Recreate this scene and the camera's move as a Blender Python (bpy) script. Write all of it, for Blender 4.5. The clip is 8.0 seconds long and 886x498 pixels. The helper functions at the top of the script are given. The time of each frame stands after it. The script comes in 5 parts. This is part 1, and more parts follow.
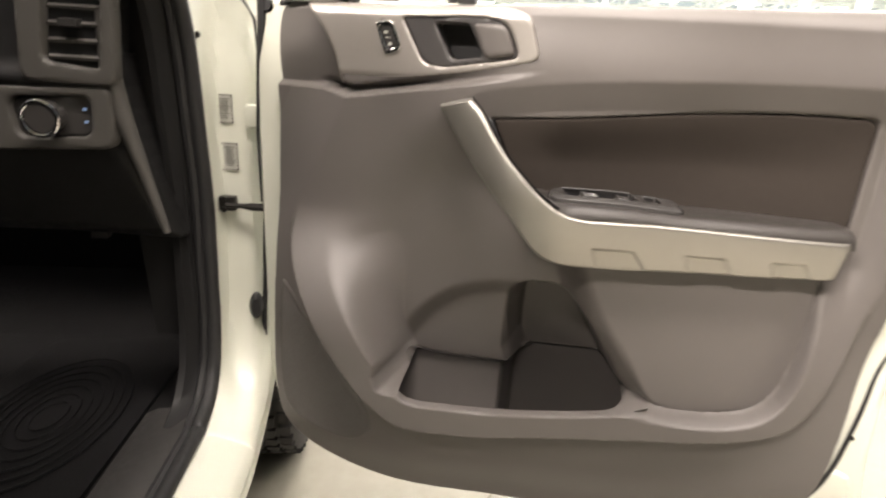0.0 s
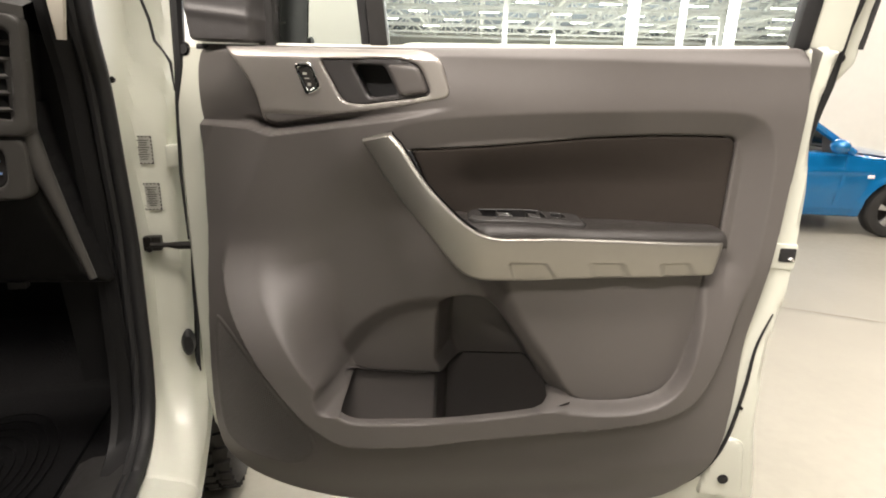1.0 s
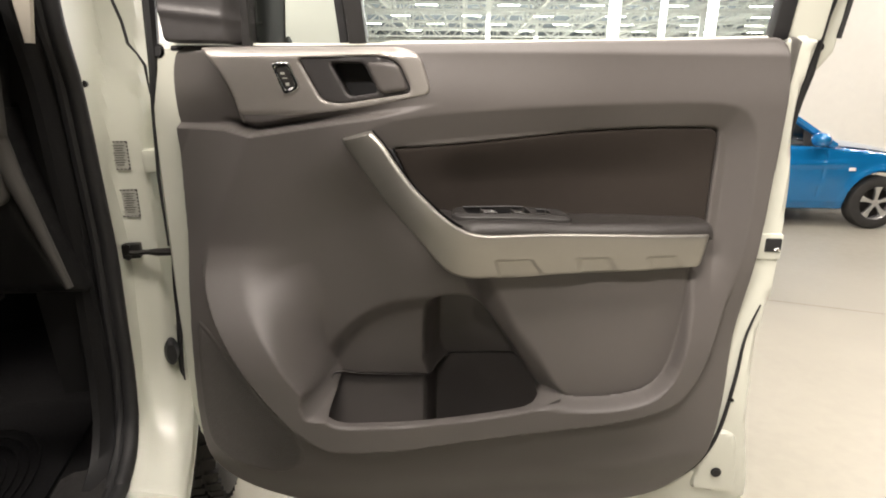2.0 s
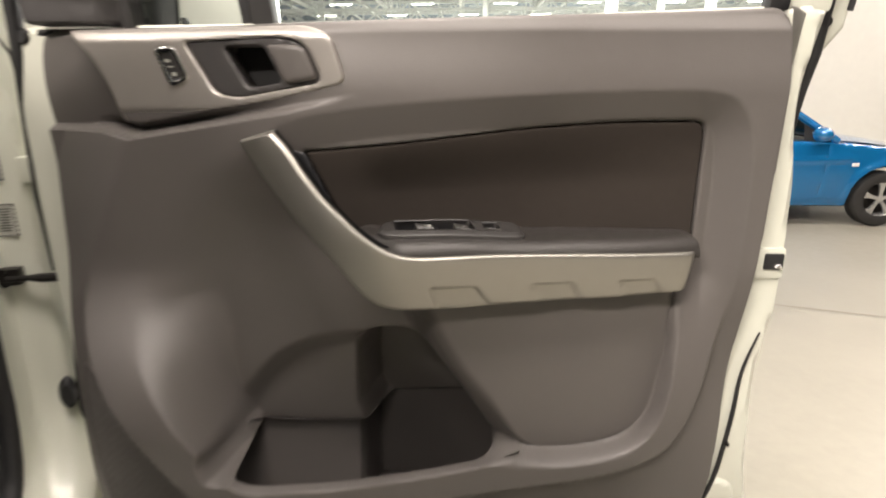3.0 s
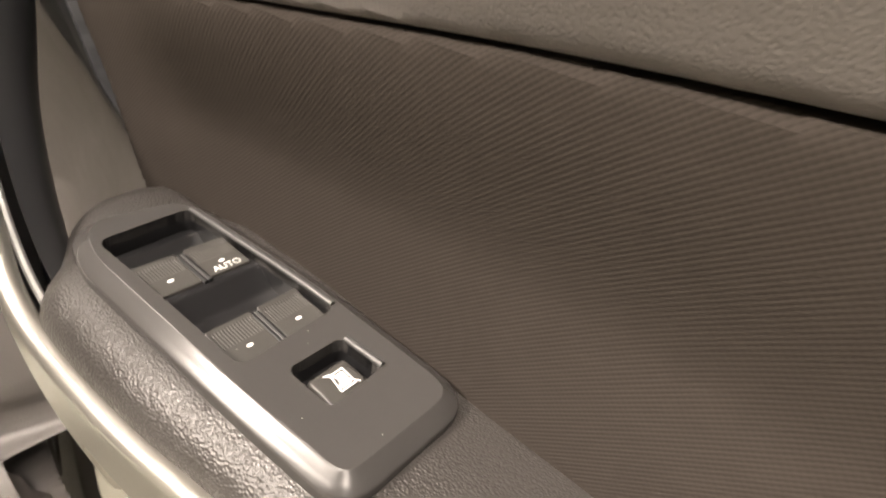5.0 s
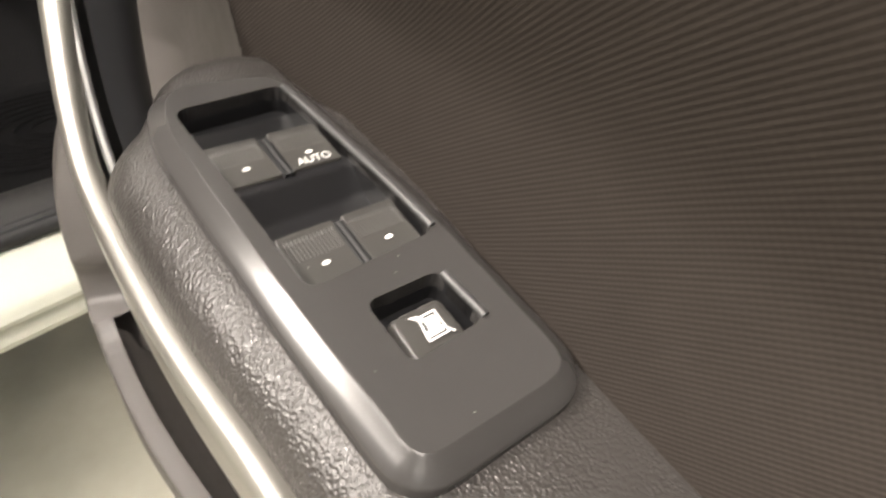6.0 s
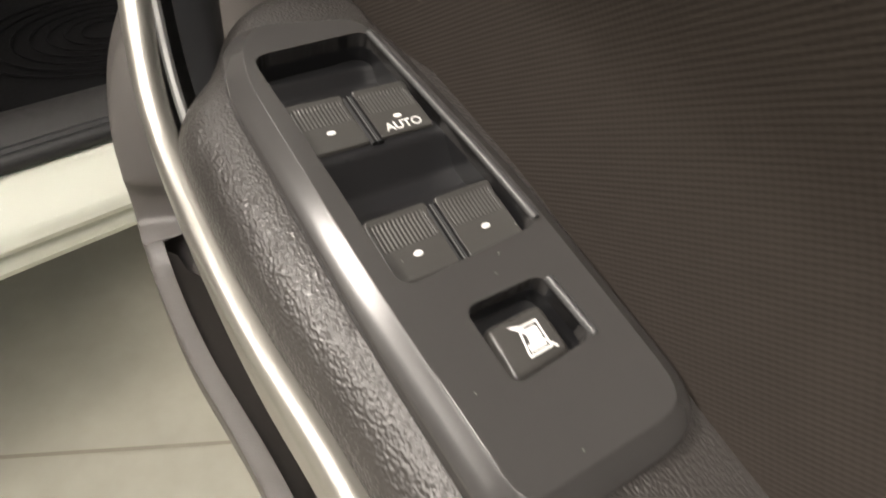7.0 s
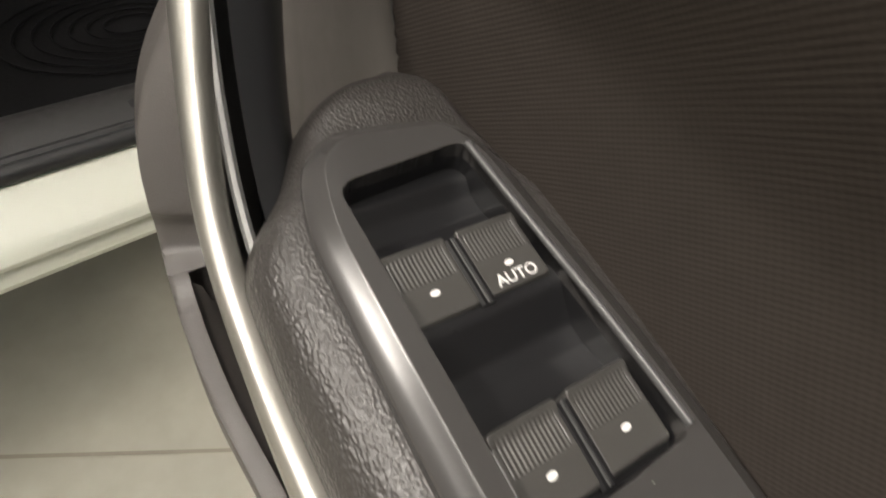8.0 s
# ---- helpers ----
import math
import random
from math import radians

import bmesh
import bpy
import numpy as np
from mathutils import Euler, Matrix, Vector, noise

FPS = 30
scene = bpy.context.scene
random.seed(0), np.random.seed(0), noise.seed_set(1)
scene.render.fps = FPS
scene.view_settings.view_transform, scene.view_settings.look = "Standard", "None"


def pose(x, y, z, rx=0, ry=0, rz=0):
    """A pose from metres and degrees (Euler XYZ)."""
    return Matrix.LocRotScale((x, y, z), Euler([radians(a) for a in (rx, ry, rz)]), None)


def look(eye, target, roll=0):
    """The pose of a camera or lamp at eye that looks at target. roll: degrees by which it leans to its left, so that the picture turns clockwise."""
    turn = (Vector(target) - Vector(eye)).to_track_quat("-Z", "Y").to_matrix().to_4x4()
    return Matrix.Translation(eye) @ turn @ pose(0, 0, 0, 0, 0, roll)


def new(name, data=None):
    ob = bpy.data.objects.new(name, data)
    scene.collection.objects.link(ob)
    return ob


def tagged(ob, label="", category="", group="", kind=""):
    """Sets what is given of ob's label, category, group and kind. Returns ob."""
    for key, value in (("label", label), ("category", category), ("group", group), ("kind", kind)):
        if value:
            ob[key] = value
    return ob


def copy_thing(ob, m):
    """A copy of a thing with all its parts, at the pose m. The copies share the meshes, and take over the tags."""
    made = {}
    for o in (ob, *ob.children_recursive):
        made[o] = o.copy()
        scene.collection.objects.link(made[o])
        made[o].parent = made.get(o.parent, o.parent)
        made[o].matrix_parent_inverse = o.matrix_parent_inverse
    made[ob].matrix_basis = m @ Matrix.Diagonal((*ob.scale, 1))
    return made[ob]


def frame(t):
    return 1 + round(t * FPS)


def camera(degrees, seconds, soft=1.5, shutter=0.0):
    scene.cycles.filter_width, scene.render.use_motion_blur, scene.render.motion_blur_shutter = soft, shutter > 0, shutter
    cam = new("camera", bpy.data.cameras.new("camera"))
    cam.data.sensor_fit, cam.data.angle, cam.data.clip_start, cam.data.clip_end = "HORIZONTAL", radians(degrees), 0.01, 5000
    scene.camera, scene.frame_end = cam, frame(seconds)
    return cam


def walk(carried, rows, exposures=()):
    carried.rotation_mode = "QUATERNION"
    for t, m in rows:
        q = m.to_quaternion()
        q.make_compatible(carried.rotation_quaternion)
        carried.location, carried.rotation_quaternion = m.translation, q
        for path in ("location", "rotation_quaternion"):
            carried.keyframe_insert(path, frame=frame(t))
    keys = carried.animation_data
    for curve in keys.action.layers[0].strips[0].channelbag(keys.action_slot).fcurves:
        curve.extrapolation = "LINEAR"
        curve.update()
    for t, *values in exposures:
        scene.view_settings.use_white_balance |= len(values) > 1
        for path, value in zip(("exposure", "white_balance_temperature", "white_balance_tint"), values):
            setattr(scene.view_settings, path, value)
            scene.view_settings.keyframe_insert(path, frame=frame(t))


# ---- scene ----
cam = camera(77.0, 8.0, 1.9, 0.5)
PATH = [
    (0, (0.547, -0.937, 1.169), (0.173, 0.922, 0.535), 3.6),
    (0.5, (0.545, -0.982, 1.208), (0.365, 0.916, 0.606), 2.5),
    (1, (0.545, -1.0, 1.206), (0.441, 0.912, 0.628), 1.8),
    (2.5, (0.569, -0.964, 1.185), (0.507, 0.954, 0.621), 0.2),
    (3, (0.654, -0.803, 1.177), (0.584, 1.114, 0.612), -0.2),
    (3.5, (0.758, -0.584, 1.163), (0.643, 1.336, 0.613), -0.5),
    (3.8, (0.837, -0.445, 1.137), (0.386, 1.449, 0.674), 0.0),
    (4, (0.826, -0.37, 1.142), (0.292, 1.482, 0.607), 1.0),
    (4.2, (0.828, -0.286, 1.149), (0.093, 1.459, 0.502), 3.5),
    (5.3, (0.819, -0.108, 1.138), (-0.317, 1.105, 0.025), 10.5),
    (5.5, (0.811, -0.1, 1.132), (-0.36, 1.037, -0.023), 10.3),
    (6, (0.784, -0.092, 1.112), (-0.357, 0.869, -0.22), 12.1),
    (6.5, (0.772, -0.093, 1.105), (-0.29, 0.761, -0.359), 14.4),
    (7, (0.748, -0.097, 1.108), (-0.274, 0.707, -0.411), 16.0),
    (7.5, (0.709, -0.098, 1.109), (-0.281, 0.688, -0.441), 17.7),
    (8, (0.674, -0.101, 1.111), (-0.322, 0.671, -0.443), 18.2),
]
walk(cam, [(t, look(e, g, r)) for t, e, g, r in PATH],
     [(0.0, 0.67, 6600, 14), (0.5, 0.35, 6600, 13), (1.0, 0.13, 6500, 12), (2.5, 0.02, 6500, 13), (3.5, 0.0, 6800, 14), (4.2, 0.5, 7150, 16), (5.5, 1.2, 6600, 12), (6.0, 0.92, 6450, 11), (6.5, 0.6, 6400, 10), (7.0, 0.4, 6400, 10), (8.0, 0.22, 6350, 9)])

# ---------------------------------------------------------------- light
GROUND = -0.13
world = bpy.data.worlds.new("hall_air")
scene.world = world
world.use_nodes = True
world.node_tree.nodes["Background"].inputs[0].default_value = (1.0, 0.95, 0.86, 1)
world.node_tree.nodes["Background"].inputs[1].default_value = 0.012
LAMP_COLOUR = (1.0, 0.91, 0.81)
# Added area lights, not at the fixtures; the wide last two brighten the roof.
for lx, ly, watts, wide, deep in ((-4.8, -2.6, 160, 3.0, 1.0), (-4.4, 1.2, 110, 3.0, 1.2), (3.4, -1.6, 130, 2.4, 0.8), (0.4, 2.6, 320, 2.4, 0.8), (5.0, 3.6, 240, 2.4, 0.8), (9.5, 7.0, 420, 2.4, 0.8), (-2.8, -5.6, 1450, 2.8, 0.6), (0.5, -4.8, 120, 2.4, 0.6), (0.8, -1.7, 260, 2.4, 0.8),
                                 (6.0, 24.0, 21000, 24, 16), (10.0, 58.0, 32000, 40, 24)):
    lamp = bpy.data.lights.new("added_area_light", "AREA")
    lamp.shape, lamp.size, lamp.size_y, lamp.energy, lamp.color = "RECTANGLE", wide, deep, watts, LAMP_COLOUR if ly < 20 else (1.0, 0.96, 0.92)
    new("added_area_light", lamp).matrix_world = pose(lx, ly, 6.2)
scene.view_settings.exposure = 0.0


# ---------------------------------------------------------------- materials
def material(name, colour, rough=0.5, metal=0.0, vary=0.12, vary_scale=6.0, grain=0.0, grain_scale=900.0, grain_kind="noise",
             coat=0.0, rough_vary=0.08, emit=0.0, grain_depth=0.0006, stretch=(1, 1, 1)):
    m = bpy.data.materials.new(name)
    m.use_nodes = True
    nt = m.node_tree
    b = nt.nodes["Principled BSDF"]
    tex = nt.nodes.new("ShaderNodeTexCoord")
    mp = nt.nodes.new("ShaderNodeMapping")
    mp.inputs["Scale"].default_value = stretch
    nt.links.new(tex.outputs["Object"], mp.inputs["Vector"])
    n1 = nt.nodes.new("ShaderNodeTexNoise")
    n1.inputs["Scale"].default_value, n1.inputs["Detail"].default_value = vary_scale, 6.0
    nt.links.new(tex.outputs["Object"], n1.inputs["Vector"])
    n2 = nt.nodes.new("ShaderNodeTexNoise")
    n2.inputs["Scale"].default_value, n2.inputs["Detail"].default_value = vary_scale * 11, 4.0
    nt.links.new(tex.outputs["Object"], n2.inputs["Vector"])
    add = nt.nodes.new("ShaderNodeMath")
    add.operation = "ADD"
    nt.links.new(n1.outputs["Fac"], add.inputs[0])
    nt.links.new(n2.outputs["Fac"], add.inputs[1])
    ramp = nt.nodes.new("ShaderNodeMapRange")
    ramp.inputs["From Min"].default_value, ramp.inputs["From Max"].default_value = 0.6, 1.4
    ramp.inputs["To Min"].default_value, ramp.inputs["To Max"].default_value = 1.0 - vary, 1.0 + vary
    nt.links.new(add.outputs[0], ramp.inputs["Value"])
    mul = nt.nodes.new("ShaderNodeVectorMath")
    mul.operation = "SCALE"
    mul.inputs[0].default_value = colour
    nt.links.new(ramp.outputs[0], mul.inputs["Scale"])
    nt.links.new(mul.outputs[0], b.inputs["Base Color"])
    rr = nt.nodes.new("ShaderNodeMapRange")
    rr.inputs["From Min"].default_value, rr.inputs["From Max"].default_value = 0.3, 0.7
    rr.inputs["To Min"].default_value, rr.inputs["To Max"].default_value = max(0.02, rough - rough_vary), min(1, rough + rough_vary)
    nt.links.new(n2.outputs["Fac"], rr.inputs["Value"])
    nt.links.new(rr.outputs[0], b.inputs["Roughness"])
    b.inputs["Metallic"].default_value = metal
    b.inputs["Coat Weight"].default_value = coat
    b.inputs["Coat Roughness"].default_value = 0.06
    if grain:
        if grain_kind == "pebble":
            g = nt.nodes.new("ShaderNodeTexVoronoi")
            g.feature = "SMOOTH_F1"
            g.inputs["Scale"].default_value = grain_scale
            out = g.outputs["Distance"]
        elif grain_kind == "rib":
            g = nt.nodes.new("ShaderNodeTexWave")
            g.wave_type, g.bands_direction, g.wave_profile = "BANDS", "X", "SIN"
            g.inputs["Scale"].default_value, g.inputs["Distortion"].default_value = grain_scale, 0.0
            out = g.outputs["Fac"]
        else:
            g = nt.nodes.new("ShaderNodeTexNoise")
            g.inputs["Scale"].default_value, g.inputs["Detail"].default_value = grain_scale, 2.0
            out = g.outputs["Fac"]
        nt.links.new(mp.outputs[0], g.inputs["Vector"])
        bump = nt.nodes.new("ShaderNodeBump")
        bump.inputs["Strength"].default_value, bump.inputs["Distance"].default_value = grain, grain_depth
        nt.links.new(out, bump.inputs["Height"])
        nt.links.new(bump.outputs[0], b.inputs["Normal"])
    if emit:
        b.inputs["Emission Color"].default_value = (*colour, 1)
        b.inputs["Emission Strength"].default_value = emit
    return m


TRIM = material("charcoal_trim_plastic", (0.108, 0.099, 0.094), 0.44, vary=0.03, rough_vary=0.03, grain=0.5, grain_scale=900, grain_kind="pebble", grain_depth=0.0004)
TRIM_DARK = material("dark_trim_plastic", (0.05, 0.047, 0.047), 0.45, vary=0.08, grain=0.5, grain_scale=420, grain_kind="pebble", grain_depth=0.0004)
GRILLE = material("speaker_grille_plastic", (0.09, 0.083, 0.078), 0.55, vary=0.05)
DULL_SILVER = material("dull_silver_paint", (0.16, 0.16, 0.155), 0.5, metal=0.4, vary=0.03)
# Same plastic as SWITCH, darkened in the colour for the shade of the wells.
WELL = material("shaded_well_plastic", (0.012, 0.012, 0.013), 0.3, vary=0.03, vary_scale=9, rough_vary=0.01)
# One silver paint, lit and shaded copies: the upward-tilted surround is the lighter.
BAR_SILVER = material("satin_silver_shaded", (0.345, 0.333, 0.303), 0.37, metal=0.8, vary=0.03, rough_vary=0.02)
SILVER = material("satin_silver_lit", (0.41, 0.386, 0.36), 0.33, metal=0.5, vary=0.03, rough_vary=0.02)
LEATHER = material("black_leather_grain", (0.036, 0.033, 0.031), 0.35, vary=0.06, rough_vary=0.04, grain=0.74, grain_scale=950, grain_kind="pebble", grain_depth=0.0006, stretch=(0.8, 1.1, 1))
GRIP = material("smooth_dark_grip_plastic", (0.036, 0.037, 0.04), 0.33, vary=0.05, rough_vary=0.03)
SWITCH = material("black_switch_plastic", (0.044, 0.042, 0.041), 0.25, vary=0.03, vary_scale=9, rough_vary=0.006)
SWITCH_EDGE = material("highlight_switch_edge", (0.06, 0.06, 0.06), 0.33, vary=0.02, rough_vary=0.02)
SCUFF = material("dark_grey_cabin_plastic", (0.024, 0.023, 0.0225), 0.5, vary=0.1, grain=0.4, grain_scale=700, grain_kind="pebble")
PRINT_BLUE = material("pale_blue_print", (0.25, 0.4, 0.75), 0.5, vary=0.02)
BUTTON = material("black_button_plastic", (0.050, 0.048, 0.045), 0.33, vary=0.02, rough_vary=0.02)
PRINT = material("white_print", (0.8, 0.8, 0.78), 0.5, vary=0.02)
PAINT = material("white_car_paint", (0.64, 0.652, 0.572), 0.36, vary=0.012, coat=0.2, vary_scale=3, rough_vary=0.01)
RUBBER = material("black_rubber", (0.014, 0.014, 0.015), 0.6, vary=0.2, grain=0.3, grain_scale=500)
CABIN = material("black_cabin_plastic", (0.013, 0.013, 0.0135), 0.55, vary=0.1, grain=0.4, grain_scale=420, grain_kind="pebble")
CARPET = material("black_carpet", (0.007, 0.007, 0.0075), 0.95, vary=0.3, vary_scale=20, grain=1.0, grain_scale=260, grain_depth=0.004)
DARK_METAL = material("dark_metal", (0.03, 0.028, 0.026), 0.38, metal=0.7, rough_vary=0.04)
CHROME = material("chrome", (0.75, 0.75, 0.75), 0.12, metal=1.0, vary=0.02, rough_vary=0.02)
PAPER = material("sticker_paper", (0.42, 0.42, 0.38), 0.6, vary=0.1, vary_scale=60)
INK = material("sticker_ink", (0.03, 0.03, 0.03), 0.6)
for dull in (CARPET, CABIN):
    dull.node_tree.nodes["Principled BSDF"].inputs["Specular IOR Level"].default_value = 0.2
DASH = material("dark_grey_dash_plastic", (0.062, 0.059, 0.055), 0.5, vary=0.06, grain=0.4, grain_scale=700, grain_kind="pebble")
HEADLINER = material("beige_pillar_trim", (0.42, 0.39, 0.33), 0.7, vary=0.04)
MAT = material("black_mat_rubber", (0.006, 0.006, 0.0065), 0.8, vary=0.2, vary_scale=14)
MAT.node_tree.nodes["Principled BSDF"].inputs["Specular IOR Level"].default_value = 0.1
TYRE = material("tyre_rubber", (0.022, 0.021, 0.02), 0.75, vary=0.3, vary_scale=14, grain=0.4, grain_scale=300)
ALLOY = material("alloy_wheel", (0.6, 0.6, 0.6), 0.22, metal=0.8, rough_vary=0.02)
BLUE = material("blue_car_paint", (0.004, 0.16, 0.42), 0.22, metal=0.3, coat=1.0, vary=0.03, rough_vary=0.01)
CONCRETE = material("polished_concrete", (0.28, 0.266, 0.222), 0.34, vary=0.1, vary_scale=1.7, rough_vary=0.05)
JOINT = material("floor_joint_filler", (0.2, 0.18, 0.145), 0.7)
WALL = material("white_wall_paint", (0.78, 0.77, 0.72), 0.7, vary=0.03, vary_scale=0.8)
STEEL = material("white_painted_steel", (0.84, 0.85, 0.86), 0.5, vary=0.06)
DECK = material("grey_roof_deck", (0.24, 0.285, 0.36), 0.6, vary=0.12, vary_scale=0.6)
TUBE = material("lamp_tube", (1.0, 0.95, 0.85), 0.5, vary=0.0, emit=16.0)
GLASS_DARK = material("dark_car_glass", (0.02, 0.025, 0.03), 0.06, vary=0.0, rough_vary=0.0)


def clear_glass(name, tint):
    m = bpy.data.materials.new(name)
    m.use_nodes = True
    nt = m.node_tree
    nt.nodes.clear()
    out = nt.nodes.new("ShaderNodeOutputMaterial")
    mix = nt.nodes.new("ShaderNodeMixShader")
    fr = nt.nodes.new("ShaderNodeFresnel")
    tr = nt.nodes.new("ShaderNodeBsdfTransparent")
    gl = nt.nodes.new("ShaderNodeBsdfGlossy")
    tr.inputs[0].default_value = (*tint, 1)
    gl.inputs["Roughness"].default_value = 0.01
    fr.inputs[0].default_value = 1.45
    nt.links.new(fr.outputs[0], mix.inputs[0])
    nt.links.new(tr.outputs[0], mix.inputs[1])
    nt.links.new(gl.outputs[0], mix.inputs[2])
    nt.links.new(mix.outputs[0], out.inputs[0])
    return m


def woven(name, colour, line_angle, pitch, cross_pitch):
    """Dark knitted cloth: raised cords at an angle, nipped at regular steps."""
    m = material(name, colour, 0.9, vary=0.08, vary_scale=9)
    nt = m.node_tree
    b = nt.nodes["Principled BSDF"]
    tex = nt.nodes.new("ShaderNodeTexCoord")
    waves = []
    for ang, step in ((line_angle + 90, pitch), (line_angle, cross_pitch)):
        dot = nt.nodes.new("ShaderNodeVectorMath")
        dot.operation = "DOT_PRODUCT"
        k = 2 * math.pi / step
        dot.inputs[1].default_value = (math.cos(radians(ang)) * k, 0, math.sin(radians(ang)) * k)
        nt.links.new(tex.outputs["Object"], dot.inputs[0])
        sine = nt.nodes.new("ShaderNodeMath")
        sine.operation = "SINE"
        nt.links.new(dot.outputs["Value"], sine.inputs[0])
        waves.append(sine)
    both = nt.nodes.new("ShaderNodeMath")
    both.operation = "MULTIPLY_ADD"
    both.inputs[1].default_value = 0.4
    nt.links.new(waves[1].outputs[0], both.inputs[0])
    nt.links.new(waves[0].outputs[0], both.inputs[2])
    bump = nt.nodes.new("ShaderNodeBump")
    bump.inputs["Strength"].default_value, bump.inputs["Distance"].default_value = 0.13, 0.0005
    nt.links.new(both.outputs[0], bump.inputs["Height"])
    nt.links.new(bump.outputs[0], b.inputs["Normal"])
    ramp = nt.nodes.new("ShaderNodeMapRange")
    ramp.inputs["From Min"].default_value, ramp.inputs["From Max"].default_value = -1.3, 0.2
    ramp.inputs["To Min"].default_value, ramp.inputs["To Max"].default_value = 0.77, 0.98
    nt.links.new(both.outputs[0], ramp.inputs["Value"])
    old = b.inputs["Base Color"].links[0].from_socket
    mul = nt.nodes.new("ShaderNodeVectorMath")
    mul.operation = "SCALE"
    nt.links.new(old, mul.inputs[0])
    nt.links.new(ramp.outputs[0], mul.inputs["Scale"])
    nt.links.new(mul.outputs[0], b.inputs["Base Color"])
    b.inputs["Sheen Weight"].default_value = 0.0
    b.inputs["Specular IOR Level"].default_value = 0.05
    return m


FABRIC = woven("ribbed_dark_fabric", (0.043, 0.0365, 0.032), 40, 0.0017, 0.0021)
GLASS = clear_glass("window_glass", (0.9, 0.94, 0.92))
MIRROR = material("mirror_glass", (0.9, 0.9, 0.9), 0.02, metal=1.0, vary=0.0, rough_vary=0.0)


# ---------------------------------------------------------------- mesh tools
def thing(name, base, label, category, group="", kind=""):
    ob = new(name)
    ob.location = base
    ob.empty_display_size = 0.05
    return tagged(ob, label, category, group, kind)


def part(name, bm, mat, parent=None, label="", smooth=True):
    me = bpy.data.meshes.new(name)
    if isinstance(bm, tuple):
        me.from_pydata([tuple(map(float, v)) for v in bm[0]], [], [tuple(map(int, f)) for f in bm[1]])
    else:
        bmesh.ops.recalc_face_normals(bm, faces=bm.faces)
        bm.to_mesh(me)
        bm.free()
    me.materials.append(mat)
    if smooth:
        me.polygons.foreach_set("use_smooth", [True] * len(me.polygons))
        me.set_sharp_from_angle(angle=radians(38))
    me.update()
    ob = new(name, me)
    if parent is not None:
        ob.parent = parent
        if parent.parent is None:
            ob.matrix_parent_inverse = Matrix.Translation(-parent.location)
    return tagged(ob, label)


def curve(xs, ys):
    """A smooth curve through the knots."""
    xs, ys = np.array(xs, float), np.array(ys, float)
    slope = np.gradient(ys, xs)

    def at(v):
        v = np.clip(v, xs[0], xs[-1])
        i = np.clip(np.searchsorted(xs, v) - 1, 0, len(xs) - 2)
        h = xs[i + 1] - xs[i]
        t = (v - xs[i]) / h
        return ((2 * t**3 - 3 * t**2 + 1) * ys[i] + (t**3 - 2 * t**2 + t) * h * slope[i]
                + (3 * t**2 - 2 * t**3) * ys[i + 1] + (t**3 - t**2) * h * slope[i + 1])
    return at


def rounded(points, cuts=2, closed=True):
    """Corner cutting: the outline with its corners rounded."""
    p = [np.array(q, float) for q in points]
    for _ in range(cuts):
        q = []
        n = len(p)
        for i in range(n if closed else n - 1):
            a, b = p[i], p[(i + 1) % n]
            q += [a * 0.75 + b * 0.25, a * 0.25 + b * 0.75]
        if not closed:
            q = [p[0]] + q + [p[-1]]
        p = q
    return np.array(p)


def fillet(points, radius, steps=6):
    """A polygon with every corner rounded to the radius."""
    p = [np.array(q, float) for q in points]
    out = []
    for i, c in enumerate(p):
        a, b = p[i - 1], p[(i + 1) % len(p)]
        r = radius[i] if isinstance(radius, (list, tuple)) else radius
        u, v = (a - c), (b - c)
        lu, lv = np.linalg.norm(u), np.linalg.norm(v)
        k = min(r, lu * 0.45, lv * 0.45)
        s, e = c + u / lu * k, c + v / lv * k
        for j in range(steps + 1):
            t = j / steps
            out.append((1 - t)**2 * s + 2 * t * (1 - t) * c + t * t * e)
    return np.array(out)


def distance(poly, x, z):
    """Signed distance to a closed polygon (inside is negative) and its nearest point."""
    poly = np.asarray(poly, float)
    best = np.full(x.shape, 1e9)
    nx, nz = np.zeros(x.shape), np.zeros(x.shape)
    inside = np.zeros(x.shape, bool)
    for (ax, az), (bx, bz) in zip(poly, np.roll(poly, -1, 0)):
        ex, ez = bx - ax, bz - az
        t = np.clip(((x - ax) * ex + (z - az) * ez) / (ex * ex + ez * ez + 1e-12), 0, 1)
        px, pz = ax + t * ex, az + t * ez
        d = np.hypot(x - px, z - pz)
        m = d < best
        best, nx, nz = np.where(m, d, best), np.where(m, px, nx), np.where(m, pz, nz)
        if abs(ez) > 1e-12:
            inside ^= ((az > z) != (bz > z)) & (x < ex * (z - az) / ez + ax)
    return np.where(inside, -best, best), nx, nz


def smooth(t):
    t = np.clip(t, 0, 1)
    return t * t * (3 - 2 * t)


def blend(y, other, sd, width):
    m = smooth(0.5 - sd / (2 * width))
    return y * (1 - m) + other * m


